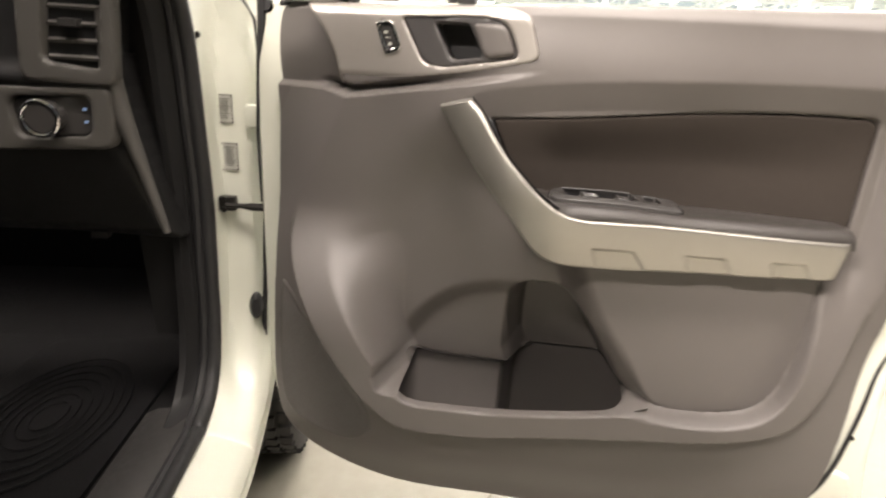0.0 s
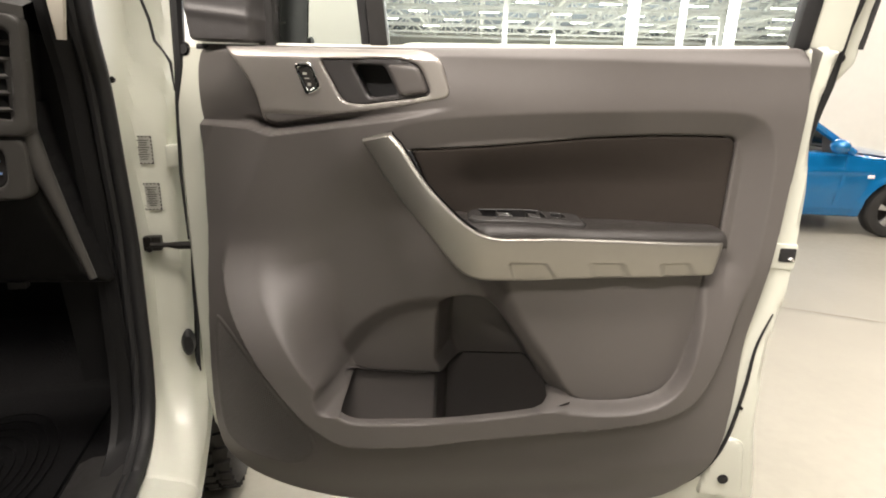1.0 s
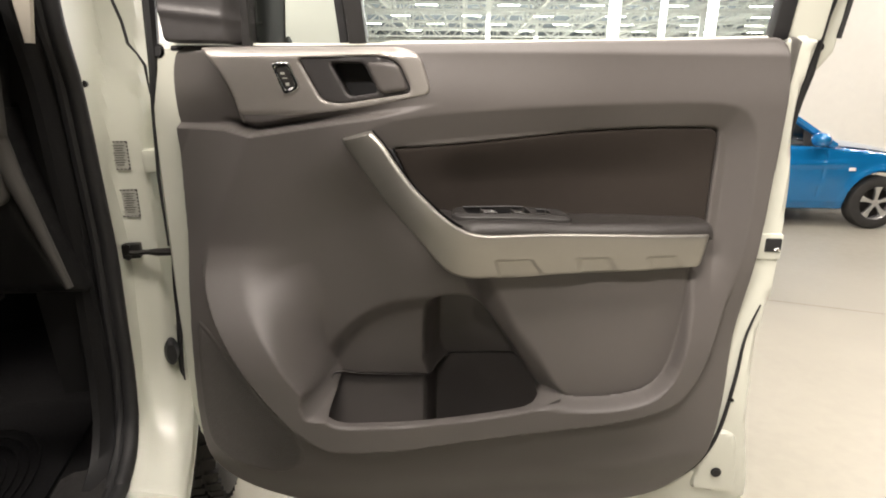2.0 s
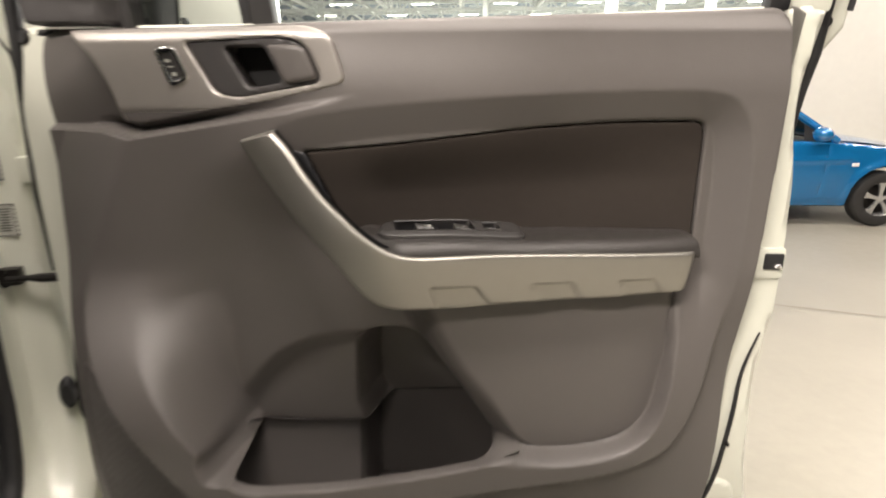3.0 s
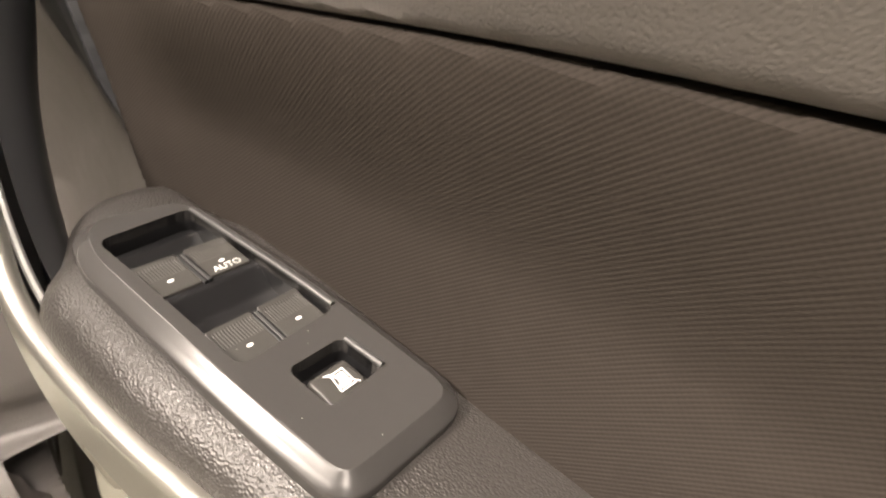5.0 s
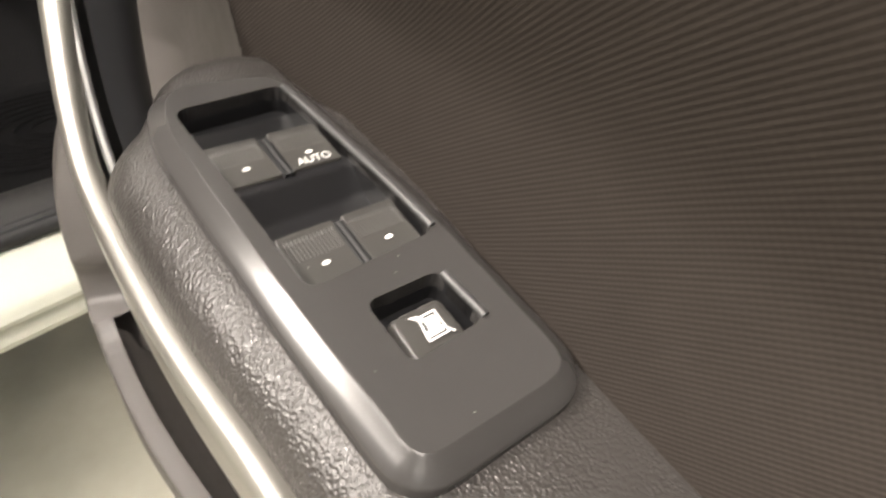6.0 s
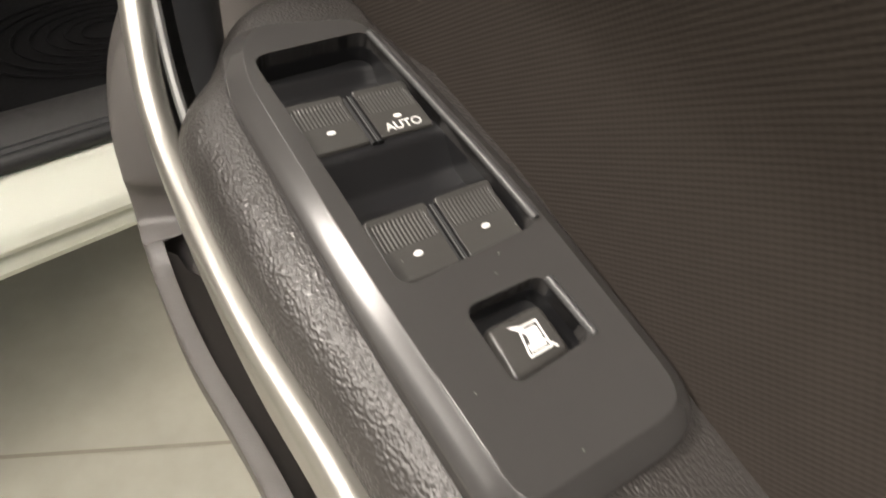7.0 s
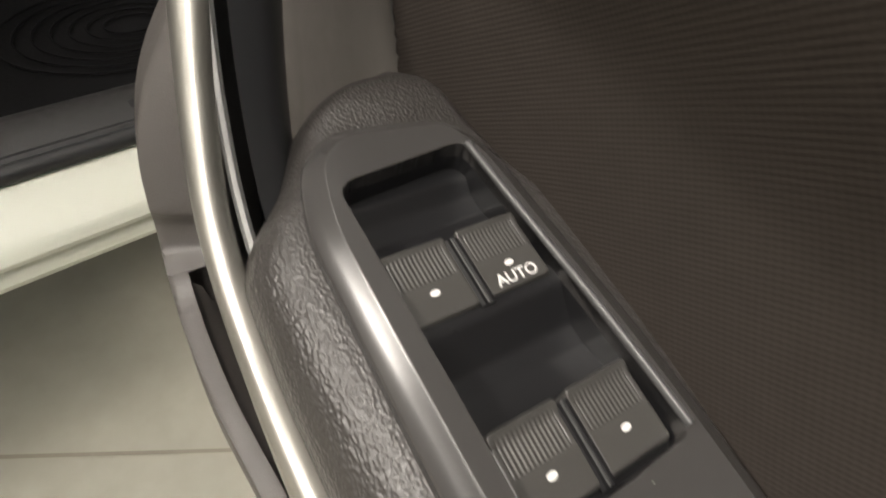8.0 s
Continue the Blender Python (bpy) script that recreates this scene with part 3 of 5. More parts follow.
def front_door():
    door = thing("car_door", (0.55, 0.08, 0.36), "open white pickup door with a charcoal grey trim panel", "car door")
    part("trim_panel", relief(OUTLINE, 0.0025, trim_depth, 0.014, 0.005, holes=(INSERT, POCKET_HOLE)), TRIM, door, "charcoal grey moulded trim panel")
    # speaker grille: a field of small dimples in a creased outline
    def mesh_depth(x, z):
        sd = distance(SPEAKER, x, z)[0]
        a, b = x * 0.98 - z * 0.2, x * 0.2 + z * 0.98
        dimple = (0.55 + 0.45 * np.sin(2 * math.pi * a / 0.0042)) * (0.5 + 0.5 * np.sin(2 * math.pi * b / 0.0046))
        return trim_depth(x, z) - 0.0022 + 0.0026 * (1 - smooth(-sd / 0.006)) + 0.003 * dimple * smooth((-sd - 0.008) / 0.006)
    part("speaker_grille", relief(SPEAKER, 0.0012, mesh_depth, 0.004, 0), GRILLE, door, "charcoal dimpled speaker grille")
    # fabric insert
    def cloth(x, z):
        top = np.interp(x, [0.4, 0.551, 0.744, 0.9, 1.0], [1.085, 1.097, 1.119, 1.128, 1.128])
        s = np.clip((top - z) / (top - 0.975), 0, 1.2)
        head = GROOVE(x) + 0.011
        return head + (FABRIC_FOOT(x) - head) * smooth((s + 0.05) / 0.66)
    middle = INSERT.mean(0)
    part("insert_panel", relief(middle + (INSERT - middle) * (0.994, 0.976), 0.003, cloth, 0.02, 0.004), FABRIC, door, "dark brown ribbed fabric insert")
    # silver surround of the inner handle
    surround = fillet([(0.086, 1.254), (0.25, 1.255), (0.446, 1.254), (0.478, 1.242), (0.499, 1.18), (0.4, 1.158), (0.18, 1.127), (0.153, 1.125), (0.144, 1.17), (0.122, 1.212)],
                      [0.004, 0.05, 0.02, 0.02, 0.016, 0.05, 0.02, 0.003, 0.03, 0.03])
    cup = fillet([(0.264, 1.236), (0.405, 1.24), (0.443, 1.232), (0.466, 1.181), (0.34, 1.161), (0.305, 1.165)], [0.008, 0.02, 0.02, 0.014, 0.03, 0.02])
    sw = fillet([(0.219, 1.225), (0.246, 1.228), (0.264, 1.188), (0.239, 1.178)], 0.008)
    face = lambda x, z: BASE(x) - 0.016 + 0.012 * smooth((z - 1.235) / 0.03) + 0.008 * smooth((1.15 - z) / 0.03)
    bezel = part("handle_surround", relief(surround, 0.003, face, 0.03, 0.004, holes=(cup, sw)), SILVER, door, "satin silver plastic surround")
    hole = fillet([(0.322, 1.229), (0.381, 1.229), (0.407, 1.181), (0.353, 1.173)], [0.006, 0.01, 0.008, 0.01])
    dish = lambda x, z: BASE(x) - 0.012 + 0.004 * smooth((x - 0.4) / 0.05)
    part("handle_plate", relief(cup * 0.994 + cup.mean(0) * 0.006, 0.003, dish, 0.03, 0.003, holes=(hole,)), TRIM_DARK, bezel, "dark grey handle plate")
    # Dark sheet whose black colour stands in for the shade of the opening.
    part("handle_recess", relief(hole + (0.0, 0.0), 0.004, lambda x, z: BASE(x) + 0.03 + 0 * x, 0.004, 0), RUBBER, bezel, "black sheet for the shaded recess behind the lever")
    lever = fillet([(0.383, 1.232), (0.442, 1.228), (0.46, 1.186), (0.41, 1.178)], [0.01, 0.012, 0.01, 0.01])
    part("lever", relief(lever, 0.003, lambda x, z: BASE(x) - 0.012 - 0.006 * np.sin(np.clip((x - 0.383) / 0.08, 0, 1) * 3.14), 0.014, 0.006), TRIM, bezel)
    ring = fillet([(0.217, 1.227), (0.248, 1.231), (0.267, 1.187), (0.237, 1.175)], 0.009)
    sw_in = fillet([(0.222, 1.222), (0.245, 1.224), (0.26, 1.19), (0.241, 1.182)], 0.007)
    part("lock_switch_ring", relief(ring, 0.002, lambda x, z: BASE(x) - 0.019, 0.01, 0.001, holes=(sw_in,)), CHROME, bezel, "chrome switch ring")
    rocker = part("lock_switch", relief(sw_in, 0.002, lambda x, z: BASE(x) - 0.016, 0.01, 0.002), SWITCH, bezel, "black rocker lock switch")
    for cx, cz, w, h in ((0.2365, 1.211, 0.007, 0.004), (0.2405, 1.203, 0.009, 0.0015), (0.2445, 1.193, 0.006, 0.005)):
        part("switch_print", box((w, 0.0006, h), (cx, float(BASE(cx)) - 0.0165, cz)), PAPER, rocker, "small white print", smooth=False)
    door_pocket(door)
    pull_handle(door)
    armrest(door)
    shell(door)
    return door


def pull_handle(door):
    top = np.array([(0.399, 1.120), (0.421, 1.099), (0.445, 1.066), (0.469, 1.036), (0.495, 1.010), (0.523, 0.985), (0.556, 0.964), (0.59, 0.956), (0.64, 0.956), (0.701, 0.956), (0.85, 0.952), (0.993, 0.947)])
    low = np.array([(0.344, 1.105), (0.36, 1.082), (0.385, 1.048), (0.41, 1.017), (0.443, 0.980), (0.480, 0.940), (0.522, 0.892), (0.56, 0.876), (0.62, 0.875), (0.70, 0.877), (0.85, 0.881), (0.986, 0.884)])
    t = np.linspace(0, 1, 12)
    tx, tz, lx, lz = curve(t, top[:, 0]), curve(t, top[:, 1]), curve(t, low[:, 0]), curve(t, low[:, 1])
    dents = [fillet([(a, 0.911), (b, 0.911), (b + 0.022, 0.880), (a + 0.012, 0.877)], 0.004) for a, b in ((0.609, 0.672), (0.751, 0.806), (0.877, 0.926))]
    n, k = 320, 30
    rows = []
    for i in range(n + 1):
        s = i / n
        a, b = np.array([lx(s), lz(s)]), np.array([tx(s), tz(s)])
        tall = np.linalg.norm(b - a)
        way = (b - a) / tall
        r = 0.0055 + 0.0015 * (1 - float(smooth((s - 0.3) / 0.3)))
        u = np.linspace(0.0, 1 - r / tall, k)
        x, z = a[0] + (b[0] - a[0]) * u, a[1] + (b[1] - a[1]) * u
        crown = 0.010 * (1 - u)**2 * smooth((s - 0.35) / 0.2) + 0.004 * (2 * u - 1)**2 * (1 - smooth((s - 0.35) / 0.2))
        y = BAR(x) + crown + 0.01 * np.clip((0.08 - u) / 0.08, 0, 1)**2
        for d in dents:
            y = y + 0.0042 * smooth(0.5 - distance(d, x, z)[0] / 0.0038) * smooth(u / 0.05)
        end = 0.014 * np.clip((0.016 - s) / 0.016, 0, 1)**2 + 0.016 * np.clip((s - 0.99) / 0.01, 0, 1)**2
        sec = [(p, q + end, v) for p, q, v in zip(x, y, z)]
        for w in np.linspace(0, math.pi, 11)[1:]:
            sec.append((x[-1] + way[0] * r * math.sin(w), y[-1] + end + r - r * math.cos(w), z[-1] + way[1] * r * math.sin(w)))
        sec.append((x[0], y[0] + end + 0.006, z[0] + 0.002))
        rows.append(sec)
    part("pull_handle", loft(rows, True, True), BAR_SILVER, door, "satin silver pull handle and armrest trim")
    inner = [s for s in np.linspace(0.02, 0.62, 60)]
    cord = [(float(tx(s)) - 0.003, float(BAR(tx(s))) + 0.0148 + 0.012 * max(0.0, 0.06 - s) / 0.06, float(tz(s)) - 0.0035) for s in inner]
    part("grip_trim", tube(cord, 0.0021, 8), DULL_SILVER, door, "thin silver inner strip of the grip")
    # the dark rounded back of the grip
    rows = []
    for i in range(61):
        s = 0.004 + i / 60 * 0.6
        u = np.linspace(1.0, 0.0, 9)
        x, z = lx(s) + (tx(s) - lx(s)) * u, lz(s) + (tz(s) - lz(s)) * u
        end = 0.012 * max(0.0, 0.02 - s) / 0.02
        rows.append([(a, BAR(a) + 0.013 + end + 0.026 * math.sin(math.pi * (0.04 + 0.92 * w))**0.6, c + 0.002 * w) for a, c, w in zip(x, z, u)])
    part("grip_back", loft(rows), GRIP, door, "black rounded back of the grip")
    # the smooth dark wall of the hand recess, between the grip and the cloth
    wall = fillet([(0.362, 1.101), (0.431, 1.0865), (0.4905, 0.955), (0.489, 0.925), (0.482, 0.93), (0.452, 0.965), (0.42, 1.005), (0.39, 1.045)], [0.004, 0.003, 0.003, 0.003, 0.003, 0.01, 0.01, 0.01])
    part("recess_wall", relief(wall, 0.0015, lambda x, z: trim_depth(x, z) - 0.003, 0.012, 0.001), GRIP, door, "smooth dark grey wall of the hand recess")


SWITCH_OUTLINE = fillet([(0.534, -0.056), (0.534, -0.011), (0.553, 0.0), (0.66, 0.0145), (0.737, 0.0228), (0.7435, -0.0497), (0.66, -0.064), (0.575, -0.073), (0.548, -0.069)],
                        [0.02, 0.02, 0.03, 0.05, 0.021, 0.016, 0.05, 0.03, 0.02])


def armrest(door):
    # padded top: inner edge along the cloth, outer edge a soft roll over the silver trim, sunk under the switch panel
    rows = []
    xs = np.concatenate([0.4905 + 0.0695 * np.linspace(0, 1, 56)**1.5, np.linspace(0.564, 0.968, 100), np.linspace(0.97, 0.996, 14)])
    for x in xs:
        nose = math.sqrt(max(0.0, 1 - max(0.0, (0.510 - x) / 0.0198)**2))
        tail = math.sqrt(max(0.0, 1 - max(0.0, (x - 0.97) / 0.027)**2))
        ahead = float(smooth((x - 0.54) / 0.04))
        inn = float(np.interp(x, [0.4905, 0.493, 0.497, 0.508, 0.523, 0.543], [-0.020, -0.013, -0.009, -0.0045, 0.0, 0.006])) * (1 - ahead) + (float(FABRIC_FOOT(x)) + 0.006) * ahead
        out = float(np.interp(x, [0.4905, 0.4915, 0.493, 0.497, 0.502, 0.508, 0.519, 0.54, 0.565, 0.59], [-0.0235, -0.029, -0.034, -0.0425, -0.050, -0.0565, -0.065, -0.0755, -0.0835, -0.087]))
        out = out * (1 - ahead) + (float(BAR(x)) + 0.0075) * ahead
        top = 0.9755 - 0.007 * float(smooth((x - 0.62) / 0.14)) - 0.003 * float(smooth((x - 0.78) / 0.2)) - 0.016 * (1 - nose) - 0.008 * (1 - tail) + 0.0035 * math.exp(-((x - 0.515) / 0.013)**2)
        r = min(0.004 + 0.0185 * nose, 0.7 * (inn - out))
        flat = np.linspace(inn - 0.004, out + r, 26)
        sunk = smooth((-distance(SWITCH_OUTLINE, np.full(26, x), flat)[0] - 0.0035) / 0.003) * 0.02
        sec = [(x, inn, 0.94), (x, inn, top - 0.006), (x, inn - 0.0015, top - 0.002)]
        sec += [(x, a, top + (0.0012 + 0.003 * (1 - nose)) * math.sin(math.pi * j / 25) - b) for j, (a, b) in enumerate(zip(flat, sunk))]
        for j in range(1, 9):
            a = math.pi / 2 * j / 8
            sec.append((x, out + r - r * math.sin(a), top - r + r * math.cos(a)))
        sec += [(x, out + 0.001, min(top - r - 0.001, 0.95)), (x, out + 0.004, 0.935)]
        rows.append(sec)
    part("armrest_pad", loft(rows, True, True), LEATHER, door, "black grained leather armrest pad")
    switch_panel(door)


def on_rest(v):
    """From plan and depth to the sloping top of the armrest."""
    return np.stack([v[:, 0], v[:, 2], 0.9755 - v[:, 1] - 0.007 * smooth((v[:, 0] - 0.62) / 0.14)], 1)


def flat_text(name, body, size, at, right, up, mat, parent):
    cu = bpy.data.curves.new(name, "FONT")
    cu.body, cu.size, cu.align_x, cu.align_y, cu.extrude = body, size, "CENTER", "CENTER", 0.00012
    probe = new("probe", cu)
    me = bpy.data.meshes.new_from_object(probe)
    bpy.data.objects.remove(probe)
    bpy.data.curves.remove(cu)
    r, u = Vector(right).normalized(), Vector(up).normalized()
    n = r.cross(u).normalized()
    verts = [Vector(at) + r * v.co.x + u * v.co.y + n * v.co.z for v in me.vertices]
    faces = [tuple(p.vertices) for p in me.polygons]
    bpy.data.meshes.remove(me)
    return part(name, (verts, faces), mat, parent, smooth=False)


def switch_panel(door):
    well = fillet([(0.562, -0.061), (0.551, -0.012), (0.664, 0.003), (0.673, -0.048)], [0.007, 0.007, 0.004, 0.006])
    lock = fillet([(0.684, -0.034), (0.681, -0.006), (0.704, -0.002), (0.709, -0.031)], 0.004)

    ring = np.asarray(SWITCH_OUTLINE)
    along = np.roll(ring, -2, 0) - np.roll(ring, 2, 0)
    side = np.stack([along[:, 1], -along[:, 0]], 1) / np.hypot(along[:, 0], along[:, 1])[:, None]
    if distance(ring, *(ring + side * 0.001).T)[0].mean() > 0:
        side = -side
    face = ring + side * 0.0076
    panel = part("switch_panel", relief(face, 0.0015, lambda x, z: -0.0095 + 0 * x, 0.006, 0, on_rest, (well, lock)), SWITCH, door, "black satin window switch panel")
    rows = [[(p[0] + q[0] * k, d, p[1] + q[1] * k) for p, q in zip(ring, side)] for k, d in
            ((0.0, 0.010), (0.0, -0.0038), (0.0002, -0.0044), (0.0007, -0.0050), (0.0038, -0.0070), (0.0068, -0.0089), (0.0073, -0.0093), (0.0079, -0.0095))]
    v, f = loft(rows, True)
    part("bevelled_rim", (on_rest(np.array(v)), f), SWITCH, panel, "satin black bevelled rim")

    # well floor: a drop, a rise to the first pair, a drop, a rise to the second pair
    def floor(x, z):
        u = (x - 0.560 - 0.14 * (-z - 0.03)) / 0.115
        return np.interp(u, [0, 0.05, 0.12, 0.24, 0.42, 0.47, 0.56, 0.62, 0.75, 1.0], [0.003, 0.007, 0.008, 0.004, -0.0035, -0.0035, 0.006, 0.007, 0.004, -0.0015])
    part("switch_well", relief(well * 1.0, 0.0012, floor, 0.001, 0, on_rest), WELL, panel, "black stepped switch well")
    part("lock_well", relief(lock, 0.0012, lambda x, z: 0.003 + 0 * x, 0.001, 0, on_rest), WELL, panel, "black square switch well")
    # upright walls of the wells
    for name, ring in (("well_wall", well), ("lock_well_wall", lock)):
        rows = [[(a, d, b) for a, b in np.vstack([ring, ring[:1]])] for d in (-0.0092, -0.0088, 0.010)]
        v, f = loft(rows)
        part(name, (on_rest(np.array(v)), f), WELL, panel, "black wall of the switch well")
    # edges on the cloth side, given a lighter colour for the highlight they catch
    for a, b in (((0.5535, -0.0118), (0.662, 0.0035)), ((0.683, -0.0048), (0.7035, -0.0012))):
        p = np.linspace(0, 1, 16)
        line = on_rest(np.stack([a[0] + (b[0] - a[0]) * p, np.full(16, -0.0098), a[1] + (b[1] - a[1]) * p], 1))
        part("highlight_edge", tube([tuple(q) for q in line], 0.0015, 10), SWITCH_EDGE, panel, "lighter edge of the well drawn as its highlight")
    # rocker buttons
    buttons = ((0.5907, -0.0581, "front"), (0.5867, -0.0317, "auto"), (0.6458, -0.0494, "rear"), (0.6422, -0.0237, "rear"))
    ax, ay = math.cos(radians(7.5)), math.sin(radians(7.5))
    for ox, oy, kind in buttons:
        long, wide = 0.0235, 0.0226
        lift = -0.0053 if kind == "rear" else -0.0070
        def world_of(v, ox=ox, oy=oy):
            return on_rest(np.stack([ox + v[:, 0] * ax - v[:, 2] * ay, v[:, 1], oy + v[:, 0] * ay + v[:, 2] * ax], 1))
        shape = fillet([(0, 0), (long, 0), (long, wide), (0, wide)], 0.0016, 4)
        def crown(x, z, long=long, wide=wide, lift=lift):
            y = lift + 0.0022 * (x / long) - 0.0012 * (1 - np.clip((x - 0.0) / 0.004, 0, 1))
            ribs = (x > 0.0022) & (x < 0.0118) & (z > 0.002) & (z < wide - 0.002)
            return y + np.where(ribs, 0.00013 * (1 + np.sin(2 * math.pi * z / 0.00145)), 0)
        b = part("rocker_button", relief(shape, 0.00034, crown, 0.012, 0.0008, world_of), BUTTON, panel, "black ribbed rocker button")
        c = world_of(np.array([[long * 0.66, lift + 0.0022 * 0.66 - 0.0002, wide * 0.5]]))[0]
        dot = relief(np.array([(0.0009 * math.cos(t), 0.0016 * math.sin(t)) for t in np.linspace(0, 2 * math.pi, 24)[:-1]]), 0.0004,
                     lambda x, z: 0 * x, 0.0002, 0, lambda v, c=c: np.stack([c[0] + v[:, 0] * ax - v[:, 2] * ay, c[1] + v[:, 0] * ay + v[:, 2] * ax, c[2] - v[:, 1] - 0.09 * v[:, 0]], 1))
        part("print_mark", dot, PRINT, b, "small white oval print", smooth=False)
        if kind == "auto":
            q = world_of(np.array([[long * 0.86, lift + 0.0022 * 0.86 - 0.0003, wide * 0.5]]))[0]
            flat_text("auto_print", "AUTO", 0.0054, tuple(q), (-ay, ax, 0), (-ax, -ay, 0.09), PRINT, b)
    # the slots between the buttons: dark tubes stand in for the shade of the gaps
    for ox, oy, oz in ((0.5890, -0.0333, -0.0062), (0.6442, -0.0254, -0.0044)):
        for shift, drop, r, mat, name, note in ((-0.0013, -0.0002, 0.0012, WELL, "slot", "dark tube drawn as the shaded gap between the buttons"), (0.0, -0.0010, 0.0005, SWITCH_EDGE, "slot_ridge", "thin ridge between the buttons"),
                                                (0.0013, -0.0002, 0.0012, WELL, "slot", "dark tube drawn as the shaded gap between the buttons")):
            line = np.array([[ox - shift * ay, oz + drop, oy + shift * ax], [ox - shift * ay + 0.023 * ax, oz + drop + 0.0022, oy + shift * ax + 0.023 * ay]])
            part(name, tube([tuple(p) for p in on_rest(line)], r, 6), mat, panel, note)
    # dust flecks
    rng = random.Random(3)
    for k in range(6):
        x, y = rng.uniform(0.66, 0.73), rng.uniform(-0.045, 0.002)
        p = on_rest(np.array([[x, -0.0097, y]]))[0]
        r = rng.uniform(0.0001, 0.00022)
        part("dust_fleck", box((r * rng.uniform(1, 3), r, r * 0.6), tuple(p), Matrix.Rotation(rng.uniform(0, 3), 3, "Z")), PAPER, panel, "pale dust fleck", smooth=False)
    # window lock button
    shape = fillet([(0.6895, -0.0295), (0.687, -0.0085), (0.7035, -0.0055), (0.7075, -0.0275)], 0.003)
    knob = part("lock_button", relief(shape, 0.0009, lambda x, z: -0.0048 + 0.0016 * (x - 0.69) / 0.015, 0.012, 0.0024, on_rest), BUTTON, panel, "black window lock button")
    cx, cy = 0.6972, -0.0165

    def mark(pts, name="lock_print"):
        pts = np.array(pts)
        world_pts = np.stack([cx + pts[:, 0] * ax - pts[:, 1] * ay, -0.0056 + 0.0016 * pts[:, 0] / 0.015 + 0.0016 * 0.007 / 0.015 - 0.0002 + 0 * pts[:, 0], cy + pts[:, 0] * ay + pts[:, 1] * ax], 1)
        v = on_rest(world_pts)
        part(name, ([tuple(p) for p in v], [tuple(range(len(v)))]), PRINT, knob, "white window lock print", smooth=False)
    # the mark: a window with a bar across it
    mark([(-0.0048, -0.0030), (-0.0042, -0.0030), (-0.0042, 0.0042), (-0.0048, 0.0042)])
    mark([(0.0036, -0.0042), (0.0043, -0.0042), (0.0043, 0.0042), (0.0036, 0.0042)])
    mark([(-0.0042, 0.0036), (0.0036, 0.0036), (0.0036, 0.0042), (-0.0042, 0.0042)])
    mark([(-0.0046, -0.0030), (-0.0042, -0.0024), (0.0036, -0.0037), (0.0036, -0.0044)])
    mark([(-0.0034, -0.0012), (0.0026, -0.0022), (0.0026, 0.0026), (-0.0034, 0.0026)])
    mark([(-0.0030, -0.0018), (0.0002, -0.0014), (0.0002, 0.0030), (-0.0030, 0.0030)])
    mark([(0.0008, -0.0030), (0.0030, -0.0030), (0.0030, 0.0028), (0.0008, 0.0028)])
    mark([(-0.0060, -0.0058), (-0.0052, -0.0024), (0.0052, 0.0054), (0.0046, 0.0060)])


